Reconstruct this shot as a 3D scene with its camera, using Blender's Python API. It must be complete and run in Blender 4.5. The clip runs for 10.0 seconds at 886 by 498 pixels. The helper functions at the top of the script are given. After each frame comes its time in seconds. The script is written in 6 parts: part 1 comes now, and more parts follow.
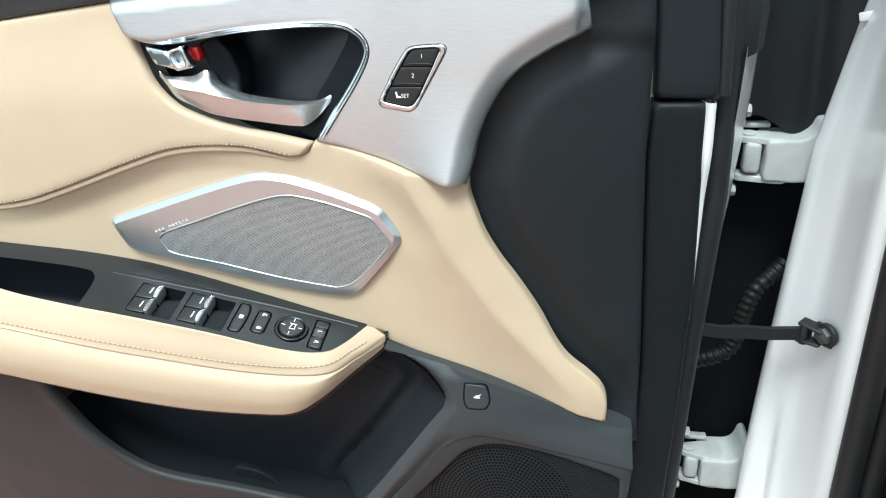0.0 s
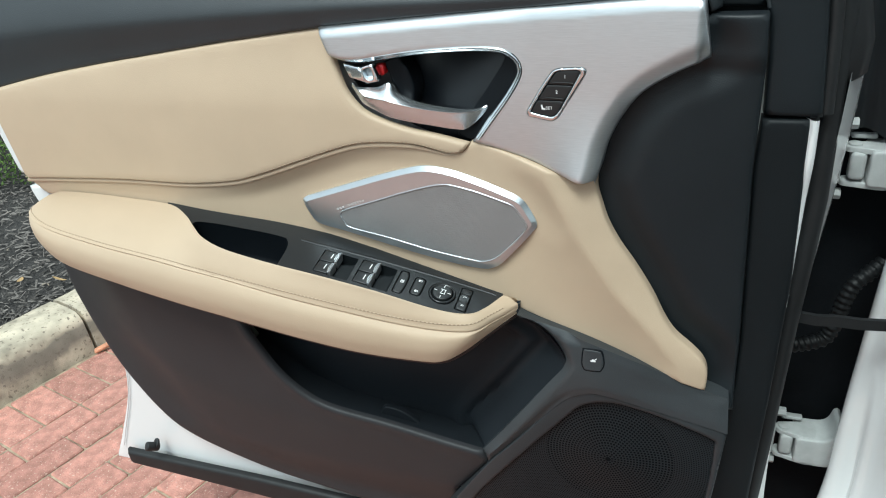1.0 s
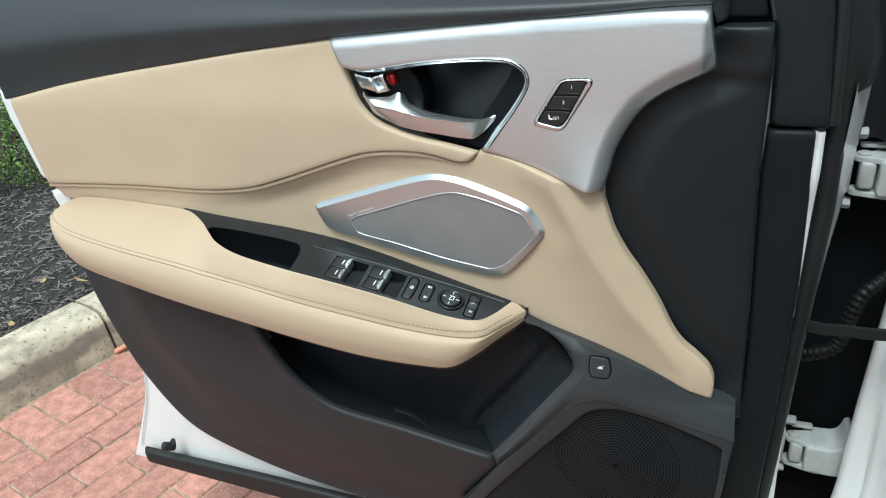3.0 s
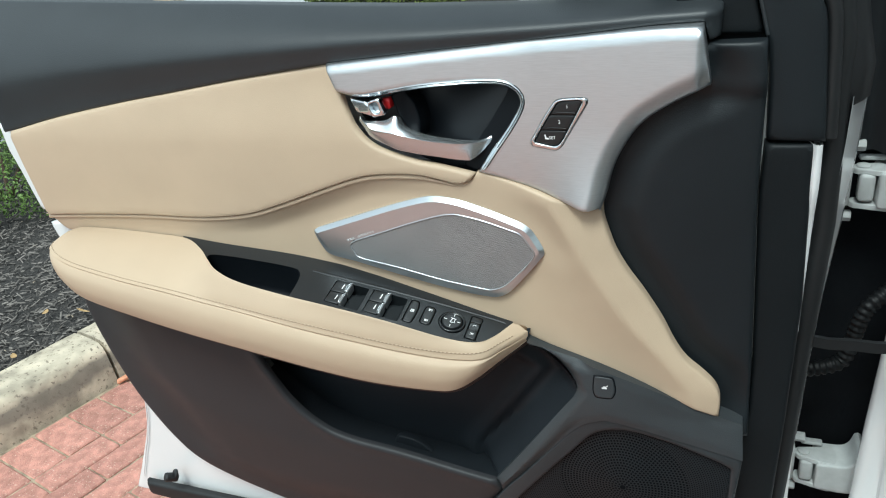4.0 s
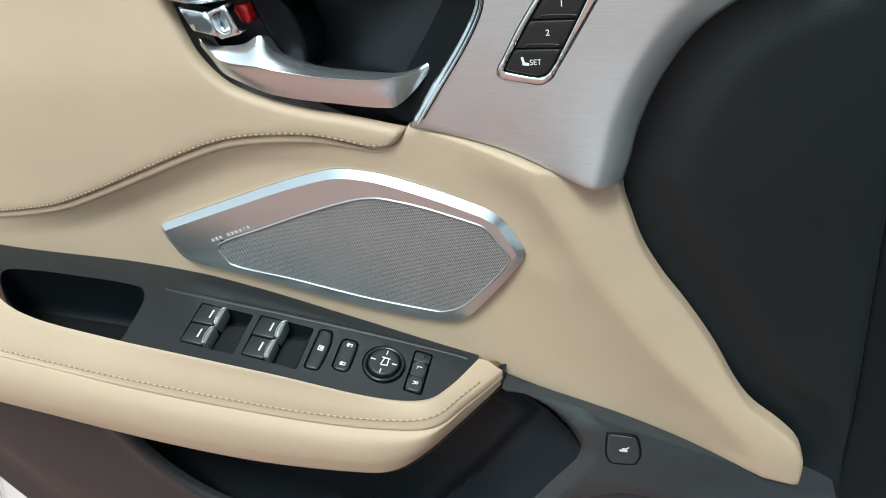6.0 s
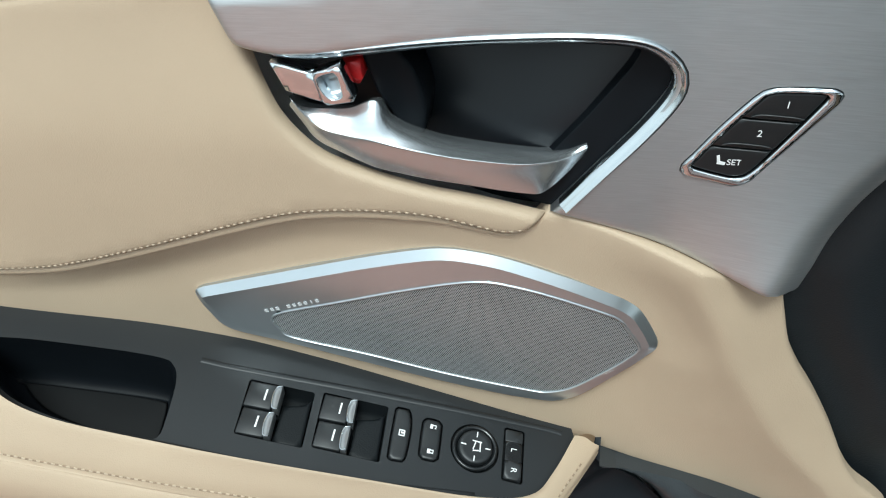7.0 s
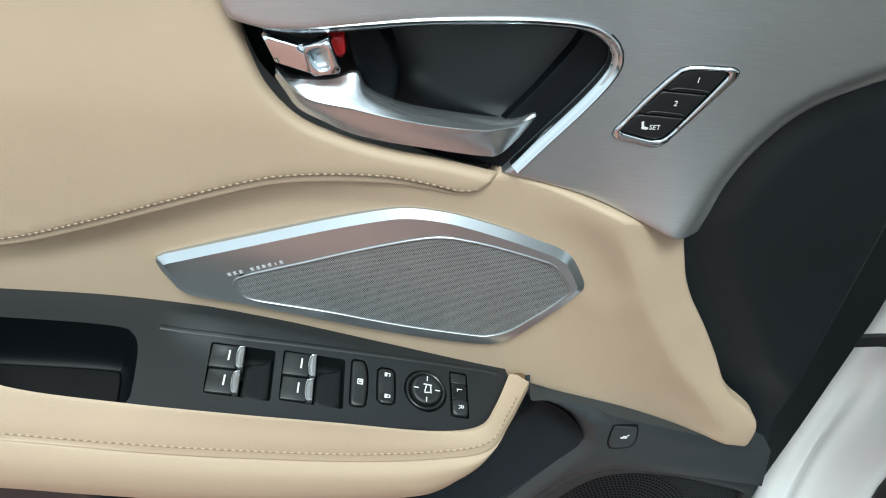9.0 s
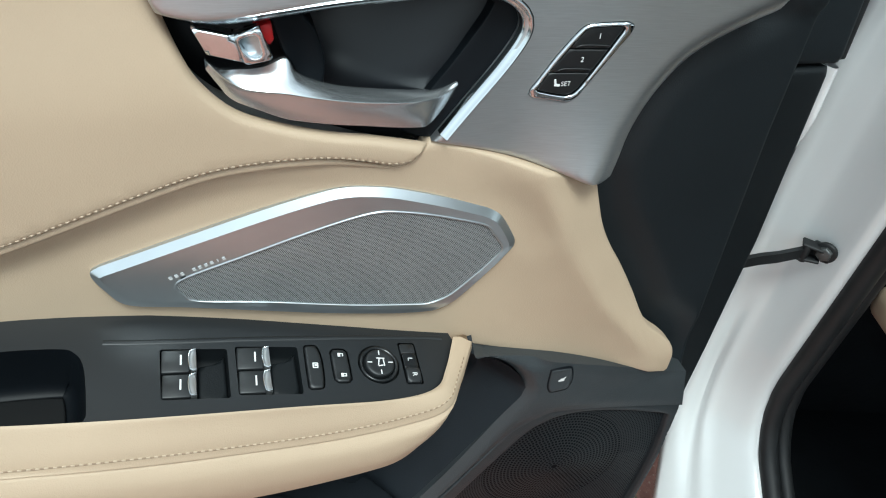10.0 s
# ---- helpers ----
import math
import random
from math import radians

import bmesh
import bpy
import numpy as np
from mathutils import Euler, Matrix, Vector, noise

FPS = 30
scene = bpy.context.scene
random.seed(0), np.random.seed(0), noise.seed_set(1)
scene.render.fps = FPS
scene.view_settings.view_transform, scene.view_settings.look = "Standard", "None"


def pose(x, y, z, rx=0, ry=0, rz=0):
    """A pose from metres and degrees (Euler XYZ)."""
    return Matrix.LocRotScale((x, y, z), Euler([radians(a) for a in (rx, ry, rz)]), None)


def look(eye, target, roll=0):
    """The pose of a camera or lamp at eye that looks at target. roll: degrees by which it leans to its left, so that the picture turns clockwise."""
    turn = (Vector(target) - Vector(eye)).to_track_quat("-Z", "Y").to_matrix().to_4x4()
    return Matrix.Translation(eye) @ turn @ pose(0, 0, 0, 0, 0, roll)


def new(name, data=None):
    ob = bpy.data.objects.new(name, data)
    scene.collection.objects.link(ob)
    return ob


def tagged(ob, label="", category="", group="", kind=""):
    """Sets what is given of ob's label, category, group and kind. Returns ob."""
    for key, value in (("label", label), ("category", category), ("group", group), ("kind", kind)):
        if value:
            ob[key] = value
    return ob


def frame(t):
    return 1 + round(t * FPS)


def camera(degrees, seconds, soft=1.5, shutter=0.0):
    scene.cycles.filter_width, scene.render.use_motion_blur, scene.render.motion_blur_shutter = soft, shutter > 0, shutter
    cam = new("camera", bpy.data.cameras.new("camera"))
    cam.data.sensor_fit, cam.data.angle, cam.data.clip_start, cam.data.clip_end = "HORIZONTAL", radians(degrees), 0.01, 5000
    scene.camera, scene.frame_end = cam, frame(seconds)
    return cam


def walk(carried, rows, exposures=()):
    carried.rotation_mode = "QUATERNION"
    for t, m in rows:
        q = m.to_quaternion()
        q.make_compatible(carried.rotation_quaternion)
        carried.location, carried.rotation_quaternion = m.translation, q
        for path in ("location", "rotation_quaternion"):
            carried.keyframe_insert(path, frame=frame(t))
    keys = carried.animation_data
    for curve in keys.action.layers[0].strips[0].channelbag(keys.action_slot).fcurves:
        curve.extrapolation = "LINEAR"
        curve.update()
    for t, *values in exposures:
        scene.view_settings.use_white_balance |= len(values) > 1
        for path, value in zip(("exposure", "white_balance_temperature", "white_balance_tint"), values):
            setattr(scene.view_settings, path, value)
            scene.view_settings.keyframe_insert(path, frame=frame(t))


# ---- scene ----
cam = camera(64.0, 10.0, 1.1)
PATH = [
    (0, (0.145, 0.09, 1.257), (-0.204, 1.858, 0.391), -3.3),
    (0.5, (0.131, -0.018, 1.309), (-0.408, 1.692, 0.421), -4.4),
    (1, (0.148, -0.055, 1.328), (-0.49, 1.616, 0.434), -4.7),
    (1.5, (0.159, -0.064, 1.333), (-0.517, 1.591, 0.438), -4.7),
    (2, (0.161, -0.066, 1.34), (-0.527, 1.586, 0.446), -4.8),
    (3.5, (0.164, -0.055, 1.337), (-0.524, 1.612, 0.472), -5.4),
    (4, (0.166, -0.054, 1.336), (-0.533, 1.627, 0.509), -6.4),
    (4.3, (0.175, -0.064, 1.35), (-0.52, 1.628, 0.541), -7.1),
    (4.5, (0.156, -0.012, 1.335), (-0.547, 1.69, 0.554), -7.5),
    (4.8, (0.129, 0.055, 1.294), (-0.575, 1.756, 0.512), -8.6),
    (5, (0.121, 0.105, 1.251), (-0.581, 1.809, 0.475), -8.6),
    (5.2, (0.108, 0.161, 1.242), (-0.566, 1.855, 0.419), -8.8),
    (6.3, (0.014, 0.321, 1.239), (-0.462, 1.931, 0.151), -6.7),
    (6.5, (-0.055, 0.357, 1.24), (-0.439, 1.956, 0.101), -5.2),
    (7, (-0.119, 0.384, 1.314), (-0.348, 1.915, 0.048), -2.1),
    (7.5, (-0.141, 0.348, 1.334), (-0.261, 1.845, 0.013), 0.3),
    (8, (-0.148, 0.345, 1.332), (-0.176, 1.835, -0.002), 2.3),
    (8.5, (-0.146, 0.362, 1.334), (-0.082, 1.872, 0.024), 3.9),
    (9, (-0.192, 0.323, 1.332), (-0.006, 1.849, 0.051), 5.8),
    (9.5, (-0.227, 0.3, 1.332), (0.102, 1.821, 0.075), 6.4),
    (10, (-0.244, 0.299, 1.329), (0.276, 1.759, 0.066), 5.8),
]
walk(cam, [(t, look(eye, target, roll)) for t, eye, target, roll in PATH], exposures=[(0, 1.28, 5900, -4), (1, 0.68, 5920, -4), (5, 0.68, 5920, -4), (6.5, 0.68, 5900, -4), (7, 0.58, 5900, -4), (10, 0.64, 5900, -4)])

# World, sun and sky: a bright, lightly overcast day.
world = bpy.data.worlds.new("sky")
scene.world = world
world.use_nodes = True
wn = world.node_tree
wn.nodes.clear()
w_out = wn.nodes.new("ShaderNodeOutputWorld")
w_bg = wn.nodes.new("ShaderNodeBackground")
w_sky = wn.nodes.new("ShaderNodeTexSky")
w_sky.sky_type = "NISHITA"
w_sky.sun_disc = False
w_sky.sun_elevation = radians(61)
w_sky.sun_rotation = radians(183)
w_sky.air_density, w_sky.dust_density, w_sky.ozone_density = 1.0, 2.0, 2.0
w_bg.inputs["Strength"].default_value = 0.15
w_milk = wn.nodes.new("ShaderNodeHueSaturation")
w_milk.inputs["Saturation"].default_value = 0.22
wn.links.new(w_sky.outputs[0], w_milk.inputs["Color"])
wn.links.new(w_milk.outputs[0], w_bg.inputs[0])
wn.links.new(w_bg.outputs[0], w_out.inputs[0])

sun_data = bpy.data.lights.new("sun", "SUN")
sun_data.energy, sun_data.angle, sun_data.color = 1.7, radians(20), (1.0, 0.975, 0.94)
sun = new("sun", sun_data)
sun.matrix_world = look((0, 0, 6), (0.15, 3.3, 0))

# ---- materials ----


def mat(name, color, rough=0.5, metal=0.0, grain=None, tone=None, coat=0.0, spec=0.5, random_tone=0.0, stretch=None, rough_var=0.0, speck=None):
    """A principled material. grain: (size in metres, depth in metres, kind); tone: (size in metres, share of lightening and darkening)."""
    m = bpy.data.materials.new(name)
    m.use_nodes = True
    nt = m.node_tree
    b = nt.nodes["Principled BSDF"]
    b.inputs["Base Color"].default_value = (*color, 1)
    b.inputs["Roughness"].default_value = rough
    b.inputs["Metallic"].default_value = metal
    b.inputs["Specular IOR Level"].default_value = spec
    b.inputs["Coat Weight"].default_value = coat
    b.inputs["Coat Roughness"].default_value = 0.05
    tc = nt.nodes.new("ShaderNodeTexCoord")
    vec = tc.outputs["Object"]
    if stretch:
        mp = nt.nodes.new("ShaderNodeMapping")
        mp.inputs["Scale"].default_value = stretch
        nt.links.new(vec, mp.inputs[0])
        vec = mp.outputs[0]
    shade = None
    if tone:
        a = nt.nodes.new("ShaderNodeTexNoise")
        a.inputs["Scale"].default_value = 1 / tone[0]
        a.inputs["Detail"].default_value = 6
        nt.links.new(vec, a.inputs["Vector"])
        r = nt.nodes.new("ShaderNodeMapRange")
        r.inputs["To Min"].default_value, r.inputs["To Max"].default_value = 1 - tone[1], 1 + tone[1]
        r.inputs["From Min"].default_value, r.inputs["From Max"].default_value = 0.3, 0.7
        nt.links.new(a.outputs["Fac"], r.inputs["Value"])
        shade = r.outputs[0]
    if random_tone:
        oi = nt.nodes.new("ShaderNodeObjectInfo")
        ge = nt.nodes.new("ShaderNodeNewGeometry")
        ad = nt.nodes.new("ShaderNodeMath")
        ad.operation = "ADD"
        fr = nt.nodes.new("ShaderNodeMath")
        fr.operation = "FRACT"
        r2 = nt.nodes.new("ShaderNodeMapRange")
        r2.inputs["To Min"].default_value, r2.inputs["To Max"].default_value = 1 - random_tone, 1 + random_tone
        nt.links.new(oi.outputs["Random"], ad.inputs[0])
        nt.links.new(ge.outputs["Random Per Island"], ad.inputs[1])
        nt.links.new(ad.outputs[0], fr.inputs[0])
        nt.links.new(fr.outputs[0], r2.inputs["Value"])
        if shade:
            mu = nt.nodes.new("ShaderNodeMath")
            mu.operation = "MULTIPLY"
            nt.links.new(shade, mu.inputs[0])
            nt.links.new(r2.outputs[0], mu.inputs[1])
            shade = mu.outputs[0]
        else:
            shade = r2.outputs[0]
    if shade:
        mx = nt.nodes.new("ShaderNodeVectorMath")
        mx.operation = "SCALE"
        mx.inputs[0].default_value = color
        nt.links.new(shade, mx.inputs["Scale"])
        nt.links.new(mx.outputs[0], b.inputs["Base Color"])
    if speck:
        # speck: (size in metres, colour, threshold): small marks of another colour
        sn = nt.nodes.new("ShaderNodeTexNoise")
        sn.inputs["Scale"].default_value = 1 / speck[0]
        sn.inputs["Detail"].default_value = 3
        nt.links.new(tc.outputs["Object"], sn.inputs["Vector"])
        sr = nt.nodes.new("ShaderNodeMapRange")
        sr.inputs["From Min"].default_value, sr.inputs["From Max"].default_value = speck[2], speck[2] + 0.1
        nt.links.new(sn.outputs["Fac"], sr.inputs["Value"])
        sm = nt.nodes.new("ShaderNodeMix")
        sm.data_type = "RGBA"
        nt.links.new(sr.outputs[0], sm.inputs["Factor"])
        sm.inputs[6].default_value = (*color, 1)
        if b.inputs["Base Color"].is_linked:
            nt.links.new(b.inputs["Base Color"].links[0].from_socket, sm.inputs[6])
        sm.inputs[7].default_value = (*speck[1], 1)
        nt.links.new(sm.outputs[2], b.inputs["Base Color"])
    if grain:
        size, depth, kind = grain
        if kind == "cells":
            g = nt.nodes.new("ShaderNodeTexVoronoi")
            out = g.outputs["Distance"]
        else:
            g = nt.nodes.new("ShaderNodeTexNoise")
            g.inputs["Detail"].default_value = 5
            out = g.outputs["Fac"]
        g.inputs["Scale"].default_value = 1 / size
        nt.links.new(vec, g.inputs["Vector"])
        bp = nt.nodes.new("ShaderNodeBump")
        bp.inputs["Strength"].default_value = 1.0
        bp.inputs["Distance"].default_value = depth
        nt.links.new(out, bp.inputs["Height"])
        nt.links.new(bp.outputs[0], b.inputs["Normal"])
        if rough_var:
            rr = nt.nodes.new("ShaderNodeMapRange")
            rr.inputs["From Min"].default_value, rr.inputs["From Max"].default_value = 0.3, 0.7
            rr.inputs["To Min"].default_value, rr.inputs["To Max"].default_value = rough - rough_var, rough + rough_var
            nt.links.new(out, rr.inputs["Value"])
            nt.links.new(rr.outputs[0], b.inputs["Roughness"])
    return m


LEATHER = mat("beige_leather", (0.475, 0.367, 0.261), 0.52, grain=(0.0011, 0.00012, "cells"), tone=(0.09, 0.03), spec=0.3)
# Darker leather colour that stands in for the shade between stitches.
SEAM_SHADE = mat("shaded_leather_seam", (0.28, 0.208, 0.142), 0.7, tone=(0.02, 0.1), spec=0.2)
THREAD = mat("beige_thread", (0.46, 0.365, 0.262), 0.7, grain=(0.0006, 0.0001, "noise"))
SOFT_BLACK = mat("soft_grey_black_plastic", (0.022, 0.026, 0.0292), 0.45, grain=(0.0013, 0.00016, "cells"), tone=(0.06, 0.08))
HARD_BLACK = mat("hard_black_plastic", (0.008, 0.0098, 0.0112), 0.5, grain=(0.0011, 0.0001, "cells"), tone=(0.07, 0.1), spec=0.18)
LOWER_GREY = mat("warm_grey_plastic", (0.0265, 0.0275, 0.0302), 0.5, grain=(0.0012, 0.00014, "cells"), tone=(0.1, 0.06), spec=0.28)
PLATE_GREY = mat("fine_grey_plastic", (0.011, 0.0129, 0.0149), 0.42, grain=(0.0006, 0.00006, "noise"), tone=(0.05, 0.06), spec=0.46)
GLOSS_BLACK = mat("smooth_black_plastic", (0.005, 0.0065, 0.0085), 0.42, spec=0.12, tone=(0.05, 0.1))
BOWL_BLACK = mat("satin_black_bowl", (0.0065, 0.0084, 0.0112), 0.36, spec=0.32, tone=(0.05, 0.1))
MESH_BLACK = mat("black_mesh_plastic", (0.012, 0.0148, 0.0175), 0.42, tone=(0.03, 0.08), spec=0.3)
SWITCH_SILVER = mat("silver_switch_tab", (0.4, 0.41, 0.42), 0.3, 0.75, tone=(0.01, 0.03))
KEY_BLACK = mat("satin_black_key", (0.009, 0.01, 0.011), 0.4, grain=(0.0007, 0.00005, "noise"))
RAIL_BLACK = mat("soft_rail_plastic", (0.033, 0.0378, 0.0415), 0.45, grain=(0.0013, 0.00016, "cells"), tone=(0.06, 0.08), spec=0.46)
PANEL_BLACK = mat("blue_black_grained_plastic", (0.0098, 0.0128, 0.0152), 0.47, grain=(0.0012, 0.00013, "cells"), tone=(0.08, 0.1), spec=0.3)
EDGE_BLACK = mat("dark_edge_plastic", (0.0085, 0.0105, 0.012), 0.5, grain=(0.0012, 0.00013, "cells"), tone=(0.08, 0.1), spec=0.18)
KEY_GREY = mat("satin_dark_grey_key", (0.013, 0.0145, 0.016), 0.42, grain=(0.0007, 0.00004, "noise"), tone=(0.02, 0.05))
KNOB_BLACK = mat("glossy_black_plastic", (0.008, 0.009, 0.01), 0.22, tone=(0.02, 0.1))
BRUSHED = mat("brushed_aluminium", (0.525, 0.545, 0.56), 0.36, 0.9, grain=(0.05, 0.000008, "noise"), stretch=(5, 5, 110), rough_var=0.05, tone=(0.08, 0.06))


def brushed_along(m, share):
    """Brush lines that run level, so that reflections smear up and down."""
    nt = m.node_tree
    b = nt.nodes["Principled BSDF"]
    run = nt.nodes.new("ShaderNodeTangent")
    run.direction_type, run.axis = "RADIAL", "Z"
    nt.links.new(run.outputs[0], b.inputs["Tangent"])
    b.inputs["Anisotropic"].default_value = share
    b.inputs["Anisotropic Rotation"].default_value = 0.25


brushed_along(BRUSHED, 0.6)
SATIN = mat("satin_silver", (0.57, 0.61, 0.635), 0.29, 0.9, tone=(0.02, 0.02))
HANDLE_SATIN = mat("satin_handle_metal", (0.61, 0.64, 0.66), 0.27, 0.9, grain=(0.02, 0.00002, "noise"), stretch=(1, 6, 60), tone=(0.02, 0.02))
RIM_CHROME = mat("bright_rim_metal", (0.69, 0.725, 0.745), 0.18, 1.0, tone=(0.03, 0.03))
CHROME = mat("polished_chrome", (0.71, 0.745, 0.77), 0.12, 1.0, tone=(0.03, 0.03))
GRILLE = mat("grey_metal_mesh", (0.41, 0.425, 0.43), 0.38, 0.5, tone=(0.03, 0.05))
BACKING_GREY = mat("grey_acoustic_cloth", (0.048, 0.051, 0.054), 0.9, grain=(0.0008, 0.0001, "noise"), tone=(0.01, 0.1), spec=0.1)
WHITE = mat("white_car_paint", (0.73, 0.74, 0.74), 0.25, coat=0.7, tone=(0.2, 0.015))
RUBBER = mat("black_rubber", (0.0105, 0.0115, 0.0125), 0.55, grain=(0.002, 0.0001, "noise"), tone=(0.03, 0.15), spec=0.42)
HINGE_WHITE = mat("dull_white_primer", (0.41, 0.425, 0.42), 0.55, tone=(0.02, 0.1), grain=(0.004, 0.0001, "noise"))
HOSE_BLACK = mat("dull_black_hose", (0.004, 0.0045, 0.005), 0.5, tone=(0.02, 0.1), spec=0.2)
DARK = mat("dark_liner", (0.004, 0.0052, 0.0068), 0.9, grain=(0.01, 0.001, "noise"), tone=(0.05, 0.2), spec=0.15)
FLAP_BLACK = mat("supple_black_rubber", (0.006, 0.0078, 0.0095), 0.46, grain=(0.004, 0.0002, "noise"), tone=(0.05, 0.15), spec=0.34)
STEEL = mat("dark_steel", (0.1, 0.105, 0.105), 0.45, 0.6, tone=(0.01, 0.15))
GLASS = mat("clear_car_glass", (0.9, 0.93, 0.92), 0.02)
GLASS.node_tree.nodes["Principled BSDF"].inputs["Transmission Weight"].default_value = 1.0
GLASS.node_tree.nodes["Principled BSDF"].inputs["IOR"].default_value = 1.02
PRINT_GREY = mat("pale_grey_print", (0.52, 0.53, 0.53), 0.5, tone=(0.01, 0.02))
POCKET_BLACK = mat("deep_pocket_plastic", (0.0138, 0.017, 0.0208), 0.5, grain=(0.0012, 0.0001, "cells"), tone=(0.06, 0.1), spec=0.14)
PRINT = mat("white_print", (0.8, 0.8, 0.8), 0.5, tone=(0.01, 0.02))
BROWN_TRIM = mat("dark_brown_trim", (0.035, 0.02, 0.017), 0.5, tone=(0.02, 0.1), spec=0.3)
RED = mat("red_plastic", (0.5, 0.012, 0.015), 0.35, tone=(0.01, 0.05))
BRICK = mat("red_clay_paver", (0.415, 0.2, 0.157), 0.9, grain=(0.005, 0.003, "noise"), tone=(0.035, 0.3), random_tone=0.2, speck=(0.007, (0.6, 0.44, 0.35), 0.61))
SAND = mat("joint_sand", (0.34, 0.27, 0.19), 0.95, grain=(0.004, 0.003, "noise"), tone=(0.04, 0.5))
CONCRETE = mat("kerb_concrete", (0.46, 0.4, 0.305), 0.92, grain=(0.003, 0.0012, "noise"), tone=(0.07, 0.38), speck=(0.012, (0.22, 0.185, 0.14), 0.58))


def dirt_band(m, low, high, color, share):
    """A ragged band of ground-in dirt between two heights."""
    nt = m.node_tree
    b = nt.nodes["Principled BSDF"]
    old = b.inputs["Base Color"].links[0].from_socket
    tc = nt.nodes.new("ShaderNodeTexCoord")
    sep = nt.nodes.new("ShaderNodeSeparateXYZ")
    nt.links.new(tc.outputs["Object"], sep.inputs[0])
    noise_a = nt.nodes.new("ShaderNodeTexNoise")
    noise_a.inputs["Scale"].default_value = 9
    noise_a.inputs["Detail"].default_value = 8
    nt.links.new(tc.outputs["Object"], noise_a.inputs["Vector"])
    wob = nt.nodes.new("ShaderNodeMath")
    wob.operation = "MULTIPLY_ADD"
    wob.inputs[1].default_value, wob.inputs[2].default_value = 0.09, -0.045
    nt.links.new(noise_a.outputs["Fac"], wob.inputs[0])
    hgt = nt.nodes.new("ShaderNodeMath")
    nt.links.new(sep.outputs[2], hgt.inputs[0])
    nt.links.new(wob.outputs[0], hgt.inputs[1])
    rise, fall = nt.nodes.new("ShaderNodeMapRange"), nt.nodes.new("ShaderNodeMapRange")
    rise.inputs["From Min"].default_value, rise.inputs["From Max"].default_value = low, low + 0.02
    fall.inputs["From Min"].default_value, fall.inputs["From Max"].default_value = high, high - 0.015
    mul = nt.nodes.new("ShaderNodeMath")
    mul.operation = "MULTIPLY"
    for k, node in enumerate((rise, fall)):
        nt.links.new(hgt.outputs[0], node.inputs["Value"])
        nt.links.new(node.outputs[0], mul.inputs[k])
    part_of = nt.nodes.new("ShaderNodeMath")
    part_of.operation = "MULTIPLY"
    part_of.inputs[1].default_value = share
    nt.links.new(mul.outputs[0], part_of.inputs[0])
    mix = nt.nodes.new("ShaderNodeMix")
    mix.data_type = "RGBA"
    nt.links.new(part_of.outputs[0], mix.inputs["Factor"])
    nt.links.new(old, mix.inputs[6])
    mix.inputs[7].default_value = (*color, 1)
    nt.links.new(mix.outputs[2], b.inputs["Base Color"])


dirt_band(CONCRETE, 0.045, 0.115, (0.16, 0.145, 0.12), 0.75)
MULCH = mat("dark_mulch", (0.03, 0.027, 0.025), 0.9, grain=(0.01, 0.008, "noise"), tone=(0.012, 0.7))
CHIP = mat("shredded_bark", (0.12, 0.108, 0.098), 0.85, grain=(0.004, 0.001, "noise"), random_tone=0.92, speck=(0.05, (0.45, 0.37, 0.28), 0.67))
LEAF = mat("hedge_leaf", (0.115, 0.19, 0.04), 0.45, random_tone=0.6)
TWIG = mat("hedge_twig", (0.09, 0.06, 0.04), 0.9, tone=(0.02, 0.3))
ASPHALT = mat("asphalt", (0.27, 0.28, 0.29), 0.9, grain=(0.02, 0.003, "noise"), tone=(0.5, 0.12))
BARK = mat("tree_bark", (0.3, 0.25, 0.2), 0.95, grain=(0.03, 0.012, "noise"), tone=(0.06, 0.3))

# ---- shape helpers ----


def link_mesh(name, bm, material, smooth=50):
    me = bpy.data.meshes.new(name)
    bm.to_mesh(me)
    bm.free()
    me.materials.append(material)
    if smooth:
        me.shade_smooth()
        me.set_sharp_from_angle(angle=radians(smooth))
    return me


def thing(name, base, label, category, group="", kind=""):
    ob = new(name)
    ob.empty_display_size = 0.1
    ob.location = base
    return tagged(ob, label, category, group, kind)


def part(name, bm, material, parent, label="", smooth=50):
    """Links a bmesh, in world coordinates, as one mesh under a thing or a part."""
    ob = new(name, link_mesh(name, bm, material, smooth))
    ob.parent = parent
    if parent.type == "EMPTY":
        ob.matrix_parent_inverse = Matrix.Translation(-parent.location)
    return tagged(ob, label)


def solo(name, bm, material, label, category, group="", kind="", smooth=50):
    return tagged(new(name, link_mesh(name, bm, material, smooth)), label, category, group, kind)


def curve(points, step=0.006):
    """A smooth line through the points."""
    p = [np.array(q, float) for q in points]
    p = [2 * p[0] - p[1]] + p + [2 * p[-1] - p[-2]]
    out = []
    for a, b, c, d in zip(p, p[1:], p[2:], p[3:]):
        n = max(1, int(np.linalg.norm(c - b) / step + 0.5))
        for k in range(n):
            s = k / n
            out.append(0.5 * (2 * b + (c - a) * s + (2 * a - 5 * b + 4 * c - d) * s * s + (3 * b - a - 3 * c + d) * s**3))
    return out + [p[-2]]


def join(*runs):
    """One closed outline out of runs of points whose ends meet."""
    out = []
    for run in runs:
        for q in run:
            if not out or np.linalg.norm(np.array(q) - out[-1]) > 1e-4:
                out.append(np.array(q, float))
    if np.linalg.norm(out[0] - out[-1]) < 1e-4:
        out.pop()
    a = np.array(out)
    if np.sum(a[:, 0] * np.roll(a[:, 1], -1) - a[:, 1] * np.roll(a[:, 0], -1)) < 0:
        out.reverse()
    return out


